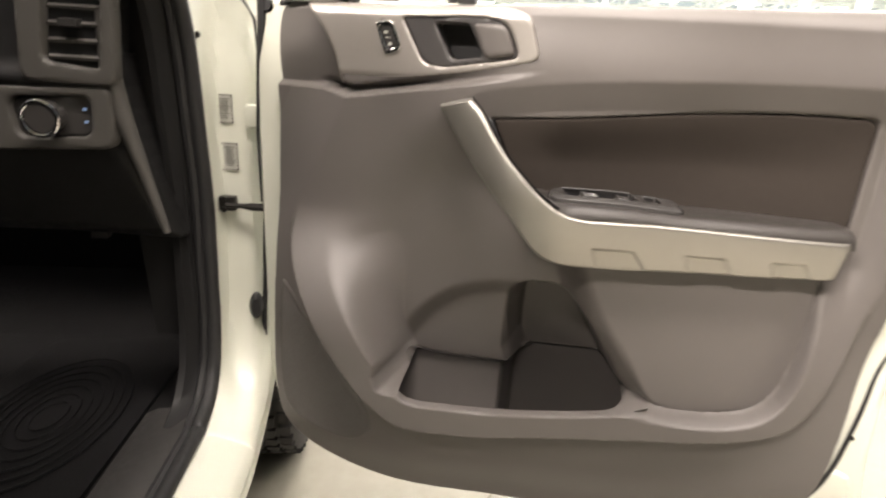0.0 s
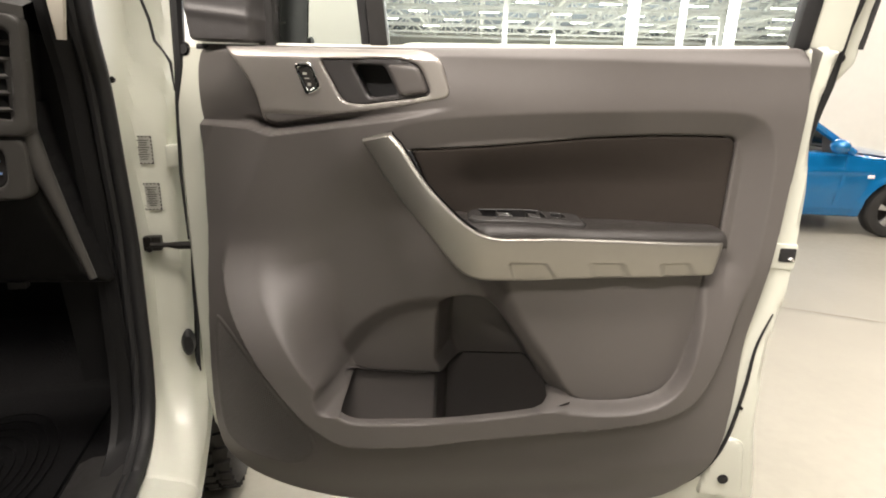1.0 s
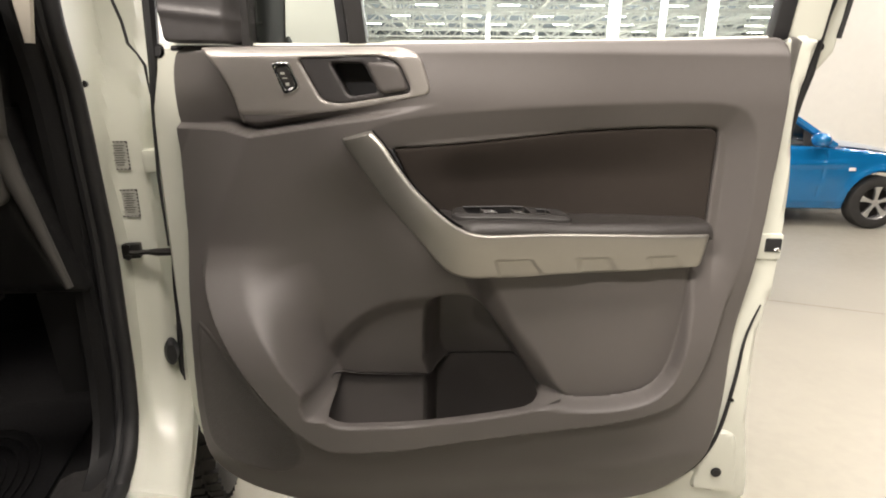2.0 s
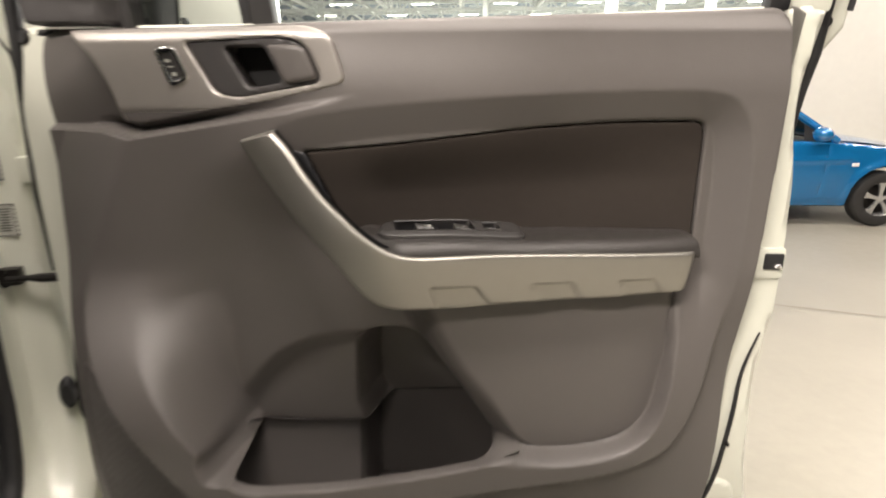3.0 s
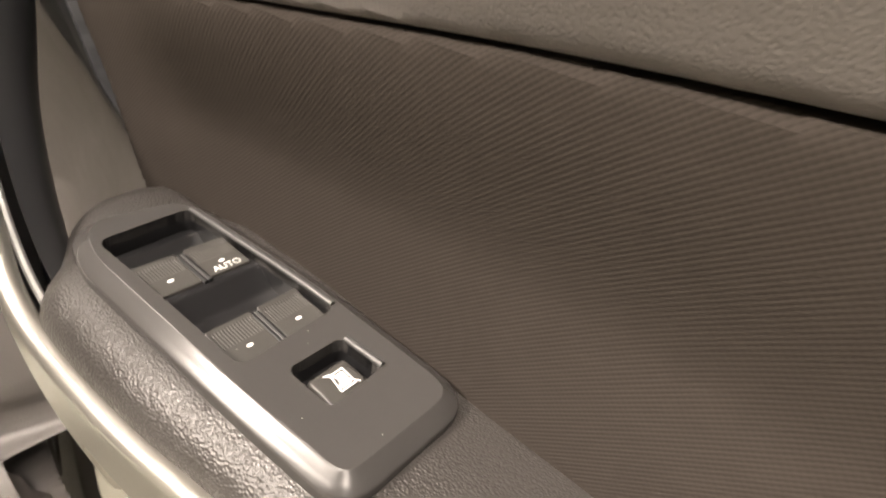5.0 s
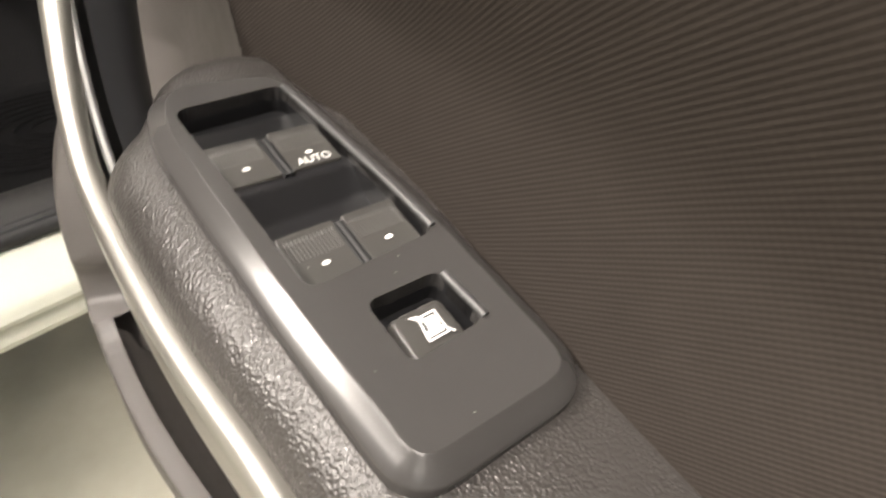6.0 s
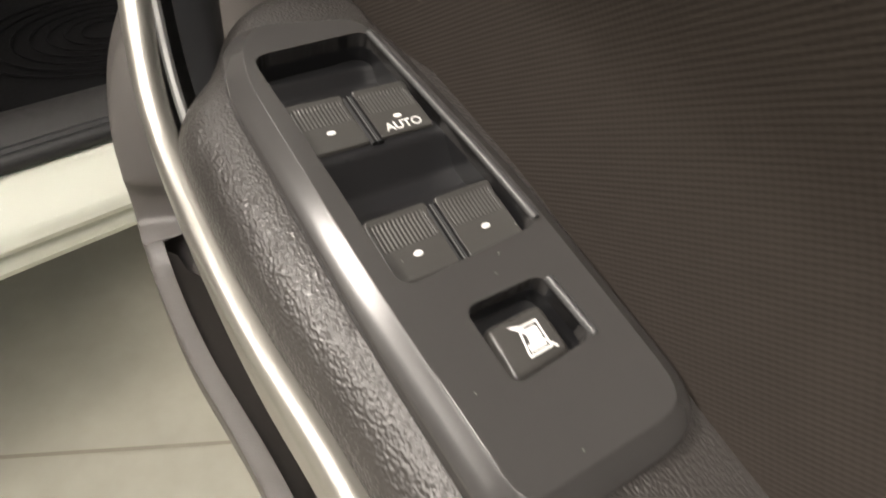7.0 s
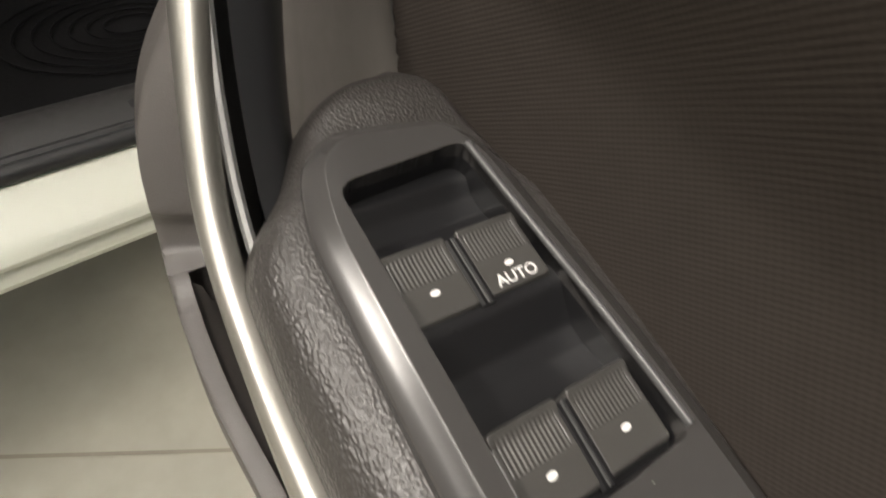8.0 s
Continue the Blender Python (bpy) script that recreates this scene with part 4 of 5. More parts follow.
def shell(door):
    edge = rounded([(-0.02, 1.262), (0.5, 1.266), (1.08, 1.282), (1.164, 1.286), (1.168, 1.275), (1.159, 1.23), (1.150, 1.18), (1.149, 1.13), (1.154, 1.085), (1.162, 1.04), (1.165, 0.98), (1.166, 0.90), (1.167, 0.81), (1.158, 0.77), (1.152, 0.70),
                    (1.156, 0.60), (1.164, 0.5), (1.19, 0.37), (1.19, 0.30), (0.97, 0.305), (0.6, 0.33), (0.2, 0.345), (0.06, 0.36), (0.0, 0.40), (-0.028, 0.46), (-0.034, 0.6), (-0.036, 0.9), (-0.038, 1.1), (-0.03, 1.262)], 2)
    part("inner_shell", relief(edge, 0.010, lambda x, z: 0.060 + 0.075 * smooth((-distance(edge, x, z)[0] - 0.09) / 0.02), 0.09, 0.010), PAINT, door, "white painted inner door shell")
    # the trim turns back to the shell along its rear edge
    rows = [[(x0, 0.019, z), (x0 + 0.006, 0.026, z), ((x0 + x1) / 2 + 0.004, 0.042, z), (x1, 0.062, z)] for x0, x1, z in
            ((1.089, 1.128, 1.278), (1.0945, 1.137, 1.272), (1.097, 1.134, 1.247), (1.099, 1.127, 1.172), (1.098, 1.117, 1.123), (1.096, 1.108, 1.02), (1.093, 1.104, 0.936))]
    part("trim_return", loft(rows), TRIM, door, "charcoal return edge of the trim panel")
    skin = rounded([(-0.01, 1.27), (1.09, 1.285), (1.16, 1.285), (1.165, 1.0), (1.175, 0.79), (1.19, 0.69), (1.197, 0.60), (1.186, 0.53), (1.187, 0.46), (1.205, 0.33), (1.19, 0.30), (0.6, 0.30), (0.1, 0.305), (-0.01, 0.33)], 2)
    part("outer_skin", relief(skin, 0.014, lambda x, z: 0.150 + 0.0 * x, 0.03, 0.006), PAINT, door, "white outer door skin")
    # weather strip close round the trim, and the seal run on the shut face
    path = [(1.143, 0.054, 0.785), (1.132, 0.054, 0.750), (1.122, 0.054, 0.705), (1.121, 0.054, 0.640), (1.115, 0.054, 0.574), (1.106, 0.054, 0.500), (1.085, 0.052, 0.442), (1.045, 0.052, 0.388), (0.97, 0.050, 0.350), (0.75, 0.050, 0.345), (0.5, 0.050, 0.345), (0.2, 0.050, 0.355)]
    part("door_seal", tube([tuple(p) for p in rounded(path, 2, False)], [0.0014 + 0.0026 * min(1.0, i / 16) for i in range(len(rounded(path, 2, False)))], 8), RUBBER, door, "black rubber door seal")
    strip = [(1.28, 0.10, 1.80), (1.217, 0.10, 1.45), (1.198, 0.10, 1.363), (1.188, 0.10, 1.317), (1.184, 0.10, 1.27), (1.178, 0.10, 1.22), (1.168, 0.10, 1.17), (1.164, 0.10, 1.129), (1.164, 0.10, 1.09), (1.166, 0.10, 1.06)]
    part("rear_strip", tube(strip, [0.011, 0.011, 0.011, 0.010, 0.009, 0.010, 0.009, 0.007, 0.004, 0.002], 10), RUBBER, door, "black rubber strip along the rear door edge")
    flange = [(1.17, 1.18), (1.222, 1.230), (1.244, 1.260), (1.247, 1.283), (1.257, 1.371), (1.33, 1.8), (1.25, 1.8), (1.17, 1.3)]
    part("outer_frame", relief(np.array(flange), 0.006, lambda x, z: 0.145 + 0 * x, 0.02, 0.004), PAINT, door, "white outer flange of the window frame")
    part("outer_edging", tube([(1.248, 0.146, 1.285), (1.259, 0.146, 1.371), (1.332, 0.146, 1.8)], 0.005, 8), RUBBER, door, "black edging of the window frame")
    # latch in a pressed pocket of the shut face
    part("latch_plate", box((0.046, 0.012, 0.052), (1.142, 0.061, 0.903), bevel=0.006), PAINT, door, "white pressed latch seat")
    latch = part("latch", box((0.030, 0.012, 0.027), (1.146, 0.0575, 0.907), bevel=0.003), RUBBER, door, "black door latch opening")
    part("latch_claw", tube([(1.148, 0.0515, 0.898), (1.154, 0.0505, 0.902), (1.157, 0.0515, 0.896)], 0.003, 6), CHROME, latch, "bright steel latch claw")
    # raised pad with a plug low on the shut face
    pad = fillet([(1.06, 0.35), (1.165, 0.34), (1.143, 0.488), (1.10, 0.503), (1.078, 0.43)], 0.018)
    part("shell_boss", relief(pad, 0.006, lambda x, z: 0.052 + 0 * x, 0.02, 0.008), PAINT, door, "white raised boss of the door shell")
    part("rubber_plug", cylinder(0.011, 0.01, (1.111, 0.051, 0.397), (0, -1, 0), 20, 0.003), RUBBER, door, "black round rubber plug")
    part("small_clip", cylinder(0.004, 0.01, (1.116, 0.050, 0.575), (0.3, -1, 0), 10, 0.001), DARK_METAL, door, "small dark clip")
    part("hinge_plug", cylinder(0.013, 0.012, (-0.005, 0.062, 1.248), (0, -1, 0), 20, 0.004), RUBBER, door, "black round screw plug")
    front_strip = [(-0.004, 0.062, 1.42), (-0.010, 0.062, 1.33), (-0.013, 0.062, 1.27), (-0.017, 0.062, 1.22), (-0.028, 0.062, 1.15), (-0.036, 0.062, 1.02), (-0.034, 0.062, 0.88)]
    part("front_strip", tube(front_strip, [0.012, 0.012, 0.011, 0.009, 0.004, 0.003, 0.002], 8), RUBBER, door, "black rubber strip along the hinge edge")
    # window frame: white pillar, black glass channel, glass, front divider
    lean = Matrix.Rotation(radians(6.3), 3, "Y")
    part("rear_frame", box((0.066, 0.05, 0.52), (1.167, 0.088, 1.535), lean, 0.008), PAINT, door, "white window frame")
    part("glass_channel", box((0.028, 0.03, 0.52), (1.122, 0.068, 1.535), lean, 0.004), RUBBER, door, "black glass channel")
    part("top_frame", box((1.2, 0.06, 0.04), (0.62, 0.08, 1.79), None, 0.01), PAINT, door, "white top window frame")
    part("frame_plug", cylinder(0.008, 0.01, (1.214, 0.143, 1.269), (0, -1, 0), 14, 0.002), RUBBER, door, "small black plug")
    part("window_glass", box((0.93, 0.004, 0.5), (0.635, 0.085, 1.515)), GLASS, door, "clear side window glass", smooth=False).visible_shadow = False
    part("belt_strip", tube([(0.02, 0.066, 1.252), (0.55, 0.062, 1.254), (1.1, 0.062, 1.268)], 0.007, 8), RUBBER, door, "black belt weather strip")
    # mirror sail, two stepped pieces
    sail = relief(fillet([(0.022, 1.262), (0.166, 1.262), (0.172, 1.36), (0.14, 1.52), (0.02, 1.6), (0.0, 1.5)], 0.012), 0.004, lambda x, z: 0.03 - 0.003 * np.exp(-((z - 1.305 + 0.1 * (x - 0.1)) / 0.008)**2) + 0.03 * smooth((x - 0.13) / 0.03), 0.03, 0.006)
    part("mirror_sail", sail, TRIM_DARK, door, "black mirror sail trim")
    back_lean = Matrix.Rotation(radians(-6.7), 3, "Y")
    part("divider_seal", box((0.016, 0.03, 0.5), (0.306, 0.085, 1.5), back_lean, 0.004), RUBBER, door, "black quarter light seal")
    part("sail_divider", box((0.034, 0.034, 0.5), (0.331, 0.083, 1.5), back_lean, 0.006), SCUFF, door, "dark grey quarter light divider")
    part("sail_post", box((0.016, 0.03, 0.5), (0.160, 0.07, 1.5), None, 0.004), SCUFF, door, "dark grey sail post")
    part("mirror_foot", box((0.07, 0.04, 0.036), (0.19, 0.12, 1.262), None, 0.008), RUBBER, door, "black mirror foot")
    part("mirror_foot_cap", box((0.06, 0.036, 0.004), (0.19, 0.118, 1.301), None, 0.001), DASH, door, "grey cap of the mirror foot")
    mirror_unit(door)
    return door


def mirror_unit(door):
    # the mirror stands outside the glass, its face turned to the rear
    along, out = Vector((0.245, 0.97, 0)), Vector((0.97, -0.245, 0))

    def ring(k, back):
        pts = fillet([(-0.14 * k, -0.15 * k), (0.14 * k, -0.15 * k), (0.14 * k, 0.16 * k), (-0.11 * k, 0.16 * k)], 0.035 * k, 8)
        return [Vector((0.248, 0.215, 1.345)) + along * a - out * back + Vector((0, 0, b)) for a, b in pts]
    rows = [ring(0.93, 0.002), ring(0.98, -0.004), ring(1.0, 0.0), ring(1.02, 0.02), ring(0.98, 0.05), ring(0.8, 0.08), ring(0.4, 0.1)]
    part("mirror_housing", loft(rows, True, True), RUBBER, door, "black outside mirror housing")
    face = ring(0.90, -0.001)
    part("mirror_glass", (face, [tuple(range(len(face)))]), MIRROR, door, "clean silver mirror glass", smooth=False)


front_door()


# ---------------------------------------------------------------- the pickup body: f forward, w inward from the sill, z up
def car(fw, w, z):
    return (0.05 - 0.29 * fw - 0.957 * w, -0.2 + 0.957 * fw - 0.29 * w, z)


def pickup_body():
    body = thing("pickup_body", car(0.3, 0.3, GROUND), "white pickup body with its driver's side open", "pickup")
    seal = [(0.16, 1.6), (0.175, 1.31), (0.215, 1.18), (0.235, 1.03), (0.252, 0.87), (0.247, 0.73), (0.238, 0.61), (0.205, 0.515), (0.12, 0.466), (-0.1, 0.458), (-1.6, 0.458)]
    fs = curve(np.linspace(0, 1, len(seal)), [p[0] for p in seal])
    zs = curve(np.linspace(0, 1, len(seal)), [p[1] for p in seal])
    ts = np.linspace(0, 1, 110)
    part("door_seal", tube([car(fs(t), 0.105, zs(t)) for t in ts], 0.014, 12), RUBBER, body, "black rubber door opening seal")
    part("seal_lip", tube([car(fs(t) - 0.006, 0.123, zs(t) + 0.004) for t in ts], 0.009, 8), RUBBER, body, "black rubber seal lip")
    # hinge pillar, turning round into the sill at its foot
    def resample(pts, count=26):
        pts = np.array(pts, float)
        run = np.concatenate([[0], np.cumsum(np.linalg.norm(np.diff(pts, axis=0), axis=1))])
        return np.stack([np.interp(np.linspace(0, run[-1], count), run, pts[:, k]) for k in range(3)], 1)
    sill = [(0.105, 0.447), (0.075, 0.443), (0.05, 0.434), (0.024, 0.425), (0.008, 0.416), (0.0, 0.402), (0.002, 0.392), (0.012, 0.384), (0.012, 0.380), (0.006, 0.376), (0.0, 0.362), (0.008, 0.345), (0.03, 0.335), (0.10, 0.31), (0.4, 0.31)]
    rows = []
    for t in np.linspace(0, 0.92, 100):
        a, z = float(fs(t)), float(zs(t))
        flat = 0.31 + 0.05 * float(smooth((z - 1.08) / 0.25))
        up = [(a, 0.11, z), (a + 0.012, 0.102, z), (a + 0.5 * (flat - a), 0.098, z), (flat - 0.008, 0.094, z), (flat, 0.085, z), (flat + 0.002, 0.045, z), (flat + 0.006, 0.03, z), (flat + 0.03, 0.022, z), (flat + 0.06, 0.0, z), (flat + 0.14, -0.008, z), (flat + 0.2, 0.0, z)]
        along = [(a, w, v - 0.447 + z - 0.011) for w, v in sill[:12]]
        m = float(smooth((t - 0.56) / 0.26))
        rows.append([car(*p) for p in resample(up) * (1 - m) + resample(along) * m])
    part("hinge_pillar", loft(rows), PAINT, body, "white painted hinge pillar")
    # A black cord on the surface stands in for the shaded slit.
    gap = [car(0.296, w - 0.002, z) for w, z in ((0.054, 1.36), (0.049, 1.332), (0.039, 1.299), (0.034, 1.262), (0.020, 1.243), (0.010, 1.224), (0.008, 1.172))]
    part("fender_gap", tube(gap, [0.002, 0.003, 0.003, 0.003, 0.002, 0.003, 0.001], 6), RUBBER, body, "black cord drawn as the shaded gap beside the fender edge")
    # fender behind the door edge
    rows = [[car(0.36, 0.0 + 0.02 * k, z) for k in (0, 1)] + [car(0.5, -0.012, z), car(0.9, -0.03, z), car(1.5, -0.02, z)] for z in np.linspace(1.15, 0.48, 10)]
    part("fender", loft(rows), PAINT, body, "white front fender")
    # sill
    rows = []
    for a in np.linspace(0.08, -2.2, 24):
        rows.append([car(a, w, z) for w, z in reversed(sill)])
    part("sill", loft(rows), PAINT, body, "white painted sill")
    rows = [[car(a, 0.118, 0.462), car(a, 0.135, 0.472), car(a, 0.2, 0.469), car(a, 0.225, 0.457), car(a, 0.235, 0.40)] for a in np.linspace(0.16, -2.0, 14)]
    part("scuff_plate", loft(rows), SCUFF, body, "dark grey plastic sill scuff plate")
    part("carpet", loft([[car(0.95, 0.2, 0.75), car(0.95, 1.5, 0.75)], [car(0.85, 0.2, 0.5), car(0.85, 1.5, 0.5)], [car(0.6, 0.2, 0.40), car(0.6, 1.5, 0.40)], [car(-2, 0.2, 0.40), car(-2, 1.5, 0.40)]]), CARPET, body, "black footwell carpet")
    # floor mat with ribs
    mat_pts = fillet([(0.56, 0.26), (0.56, 0.62), (-0.1, 0.66), (-0.15, 0.27)], 0.06)
    v, f = relief(mat_pts, 0.02, lambda x, z: 0 * x, 0.01, 0.004)
    part("floor_mat", ([car(p[0], p[2], 0.415 - p[1]) for p in v], f), MAT, body, "black ribbed rubber floor mat")
    for k in range(7):
        ring = [car(0.2 + (0.05 + 0.03 * k) * math.cos(t), 0.44 + (0.03 + 0.018 * k) * math.sin(t), 0.422) for t in np.linspace(0, 2 * math.pi, 30)]
        part("mat_rib", tube(ring, 0.0022, 5), MAT, body)
    # inner pillar trim
    rows = []
    for t in np.linspace(0, 0.80, 60):
        a, z = float(fs(t)), float(zs(t))
        rows.append([car(a + 0.004, 0.118, z), car(a - 0.004, 0.135, z + 0.004), car(a - 0.03, 0.152, z + 0.006), car(a - 0.03, 0.165, z + 0.008), car(a + 0.02, 0.172, z + 0.01), car(a + 0.5, 0.19, z + 0.01)])
    part("pillar_trim", loft(rows), CABIN, body, "black inner pillar trim")
    # dashboard: a face plate with a curved end, and its top
    f0 = 0.14
    face = fillet([(0.195, 1.34), (0.2, 1.12), (0.186, 1.04), (0.135, 0.815), (0.35, 0.825), (1.3, 0.83), (1.3, 1.34)], [0.03, 0.04, 0.05, 0.012, 0.02, 0.02, 0.03])
    vent_hole = fillet([(0.207, 1.125), (0.290, 1.135), (0.272, 1.262), (0.192, 1.26)], 0.012)
    knob_hole = fillet([(0.232, 1.018), (0.35, 1.012), (0.357, 1.078), (0.228, 1.086)], 0.02)

    def face_y(x, z):
        edge = distance(face, x, z)[0]
        return -0.012 * smooth((z - 1.09) / 0.03) - 0.02 * np.exp(-((z - 1.1) / 0.02)**2) + 0.05 * smooth((1.0 - z) / 0.2) + 0.02 * (1 - smooth(-edge / 0.03))
    v, f = relief(face, 0.006, face_y, 0.3, 0.012, None, (vent_hole, knob_hole))
    dash = part("dashboard", ([car(f0 + p[1], p[0], p[2]) for p in v], f), CABIN, body, "black plastic dashboard")
    part("dash_edge", tube([car(f0 - 0.004 + 0.05 * max(0, 1.0 - z), w, z) for w, z in ((0.2, 1.22), (0.203, 1.12), (0.19, 1.05), (0.17, 0.97), (0.142, 0.85))], [0.014, 0.016, 0.015, 0.011, 0.007], 10), DASH, body, "grey dashboard edge trim")
    def plate(outer, hole, depth):
        v, f = relief(outer, 0.004, lambda x, z: 0 * x, 0.02, 0.006, None, (hole,))
        return [car(f0 + depth + p[1], p[0], p[2]) for p in v], f
    grow = lambda poly, k: poly.mean(0) + (poly - poly.mean(0)) * k
    part("vent_surround", plate(fillet([(0.185, 1.10), (0.33, 1.105), (0.315, 1.285), (0.172, 1.283)], 0.02), vent_hole, -0.030), DASH, dash, "dark grey vent surround")
    part("switch_surround", plate(fillet([(0.200, 1.0), (0.40, 0.99), (0.41, 1.092), (0.196, 1.10)], 0.02), grow(knob_hole, 0.97), -0.026), DASH, dash, "dark grey switch surround")
    top_rows = [[car(a, w, z + 0.006 * math.sin(30 * w)) for w in np.linspace(0.17, 1.4, 30)] for a, z in ((f0 - 0.02, 1.283), (f0 - 0.02, 1.30), (f0 + 0.02, 1.312), (f0 + 0.3, 1.318), (f0 + 0.6, 1.30))]
    part("dash_top", loft(top_rows), DASH, dash, "dark grey soft dash top")
    end = [car(0.235, w, z) for w, z in ((0.128, 0.6), (0.22, 0.6), (0.26, 1.26), (0.15, 1.258))]
    part("end_cover", loft([[tuple(Vector(p) + Vector((0.29, -0.957, 0)) * d) for p in end] for d in (0.0, -0.01)], True, True), CABIN, dash, "black dashboard end cover", smooth=False)
    part("a_pillar_trim", loft([[car(0.146, w0, z), car(0.142, w0 + 0.004, z), car(0.142, w1 - 0.004, z), car(0.15, w1, z)] for w0, w1, z in ((0.126, 0.142, 1.25), (0.118, 0.148, 1.31), (0.10, 0.16, 1.5), (0.07, 0.16, 1.8))]), HEADLINER, body, "beige windscreen pillar trim")
    part("vent_box", loft([[car(f0 + d, w, z) for w, z in ((0.205, 1.12), (0.292, 1.13), (0.275, 1.265), (0.19, 1.262))] for d in (-0.012, 0.07)], True, True), CABIN, dash, "black vent throat")
    for k in range(5):
        z = 1.142 + 0.025 * k
        w0, w1 = 0.205 - 0.01 * (z - 1.12) / 0.14, 0.288 - 0.012 * (z - 1.13) / 0.13
        part("vent_slat", loft([[car(f0 - 0.016, w, z - 0.004), car(f0 - 0.018, w, z), car(f0 - 0.012, w, z + 0.004), car(f0 + 0.016, w, z + 0.008), car(f0 + 0.016, w, z + 0.004)] for w in np.linspace(w0, w1, 6)], True, True), DASH, dash, "grey vent slat")
    part("vent_tab", loft([[car(f0 - 0.03, w, 1.188), car(f0 - 0.03, w, 1.198), car(f0 - 0.01, w, 1.2), car(f0 - 0.01, w, 1.186)] for w in (0.232, 0.236, 0.256, 0.26)], True, True), SCUFF, dash, "grey vent tab")
    v, f = relief(knob_hole, 0.004, lambda x, z: 0.004 + 0 * x, 0.01, 0.004)
    part("lamp_switch_plate", ([car(f0 - 0.02 + p[1], p[0], p[2]) for p in v], f), SWITCH, dash, "black headlamp switch plate")
    mid = Vector(car(f0 - 0.03, 0.296, 1.048))
    back = Vector((0.29, -0.957, 0))
    part("headlamp_knob", cylinder(0.026, 0.034, mid + back * 0.004, back, 32, 0.004), SWITCH, dash, "black round headlamp knob")
    ring = [mid + back * 0.02 + Vector((0.957, 0.29, 0)) * 0.027 * math.cos(t) + Vector((0, 0, 1)) * 0.027 * math.sin(t) for t in np.linspace(0, 2 * math.pi, 40)]
    part("knob_ring", tube(ring, 0.0035, 8, False), CHROME, dash, "chrome ring of the headlamp knob")
    for k, dz in enumerate((0.012, -0.008)):
        a = Vector(car(f0 - 0.018, 0.243, 1.05 + dz))
        part("switch_print", box((0.006, 0.001, 0.004), a, Matrix.Rotation(radians(17), 3, "Z")), PRINT_BLUE, dash, "small pale blue print", smooth=False)
    part("hood_release", box((0.03, 0.02, 0.014), car(f0 + 0.07, 0.29, 0.822), Matrix.Rotation(radians(17), 3, "Z"), 0.003), SCUFF, body, "small grey release catch")
    # the unseen cab above and behind, added to keep lamp light off the interior
    v, f = relief(fillet([(-1.6, 0.12), (-1.6, 1.5), (-0.32, 1.45), (-0.30, 0.16)], 0.08), 0.06, lambda x, z: 0.03 * ((z - 0.8) / 0.7)**2, 0.05, 0.02)
    part("cab_roof_blocker", ([car(p[0], p[2], 1.82 - p[1]) for p in v], f), PAINT, body, "unseen white cab roof shading the cabin")
    part("cab_side_blocker", loft([[car(a, 1.55, z) for a in (-1.7, 1.2)] for z in (0.4, 1.8)]), CABIN, body, "unseen black cab side blocking lamp light")
    part("cab_back_blocker", loft([[car(-1.65, w, z) for w in (0.1, 1.55)] for z in (0.4, 1.8)]), CABIN, body, "unseen black cab back closing off light")
    part("unseen_b_pillar", loft([[car(-1.02, 0.06, z), car(-1.0, 0.03, z), car(-1.1, 0.01, z), car(-1.3, 0.01, z), car(-1.35, 0.14, z), car(-1.05, 0.14, z)] for z in np.linspace(0.45, 1.8, 10)], True), PAINT, body, "unseen white rear pillar added to the cab")
    part("bulkhead", loft([[car(0.95, w, z) for w in (0.15, 1.55)] for z in (0.4, 1.25)]), CABIN, body, "black bulkhead")
    # placards on the pillar: pale grey sheets with a dashed border and bars for the lines
    for wa, za in ((0.077, 1.057), (0.0715, 0.963)):
        rot = Matrix.Rotation(radians(17), 3, "Z")
        at = Vector(car(0.3085, wa, za))
        lab = part("placard", box((0.033, 0.0008, 0.056), at, rot), PAPER, body, "pale grey printed placard", smooth=False)
        front = Vector((0.29, -0.957, 0)) * 0.0009
        side = Vector((0.957, 0.29, 0))
        marks = []
        for k in range(8):
            for s in (-1, 1):
                marks.append(plain(box((0.0022, 0.0006, 0.0038), at + front + side * 0.0153 * s + Vector((0, 0, -0.0245 + 0.007 * k)), rot)))
        for k in range(5):
            for s in (-1, 1):
                marks.append(plain(box((0.0038, 0.0006, 0.0022), at + front + side * (-0.0135 + 0.0068 * k) + Vector((0, 0, 0.0265 * s)), rot)))
        for k in range(9):
            marks.append(plain(box((0.021 - 0.004 * (k % 3), 0.0006, 0.0012), at + front + Vector((0, 0, 0.019 - 0.0046 * k)), rot)))
        part("print_bar", merged(*marks), INK, lab, "dark printed bars", smooth=False)
    # check strap
    a = Vector(car(0.30, 0.078, 0.868))
    rot = Matrix.Rotation(radians(17), 3, "Z")
    strap = part("check_strap_bracket", box((0.034, 0.022, 0.03), a, rot, 0.004), DARK_METAL, body, "black steel check strap bracket")
    for dz in (-0.011, 0.011):
        part("bolt", cylinder(0.006, 0.008, a + Vector((0.29, -0.957, 0)) * 0.012 + Vector((-0.006, 0, dz)), (0.29, -0.957, 0), 6), DARK_METAL, strap)
    part("check_strap_arm", tube([a + Vector((0.0, -0.01, -0.002)), a + Vector((0.03, 0.0, -0.003)), a + Vector((0.05, 0.004, -0.004)), a + Vector((0.075, 0.01, -0.004))], [0.006, 0.005, 0.008, 0.008], 8), DARK_METAL, strap, "black check strap arm")
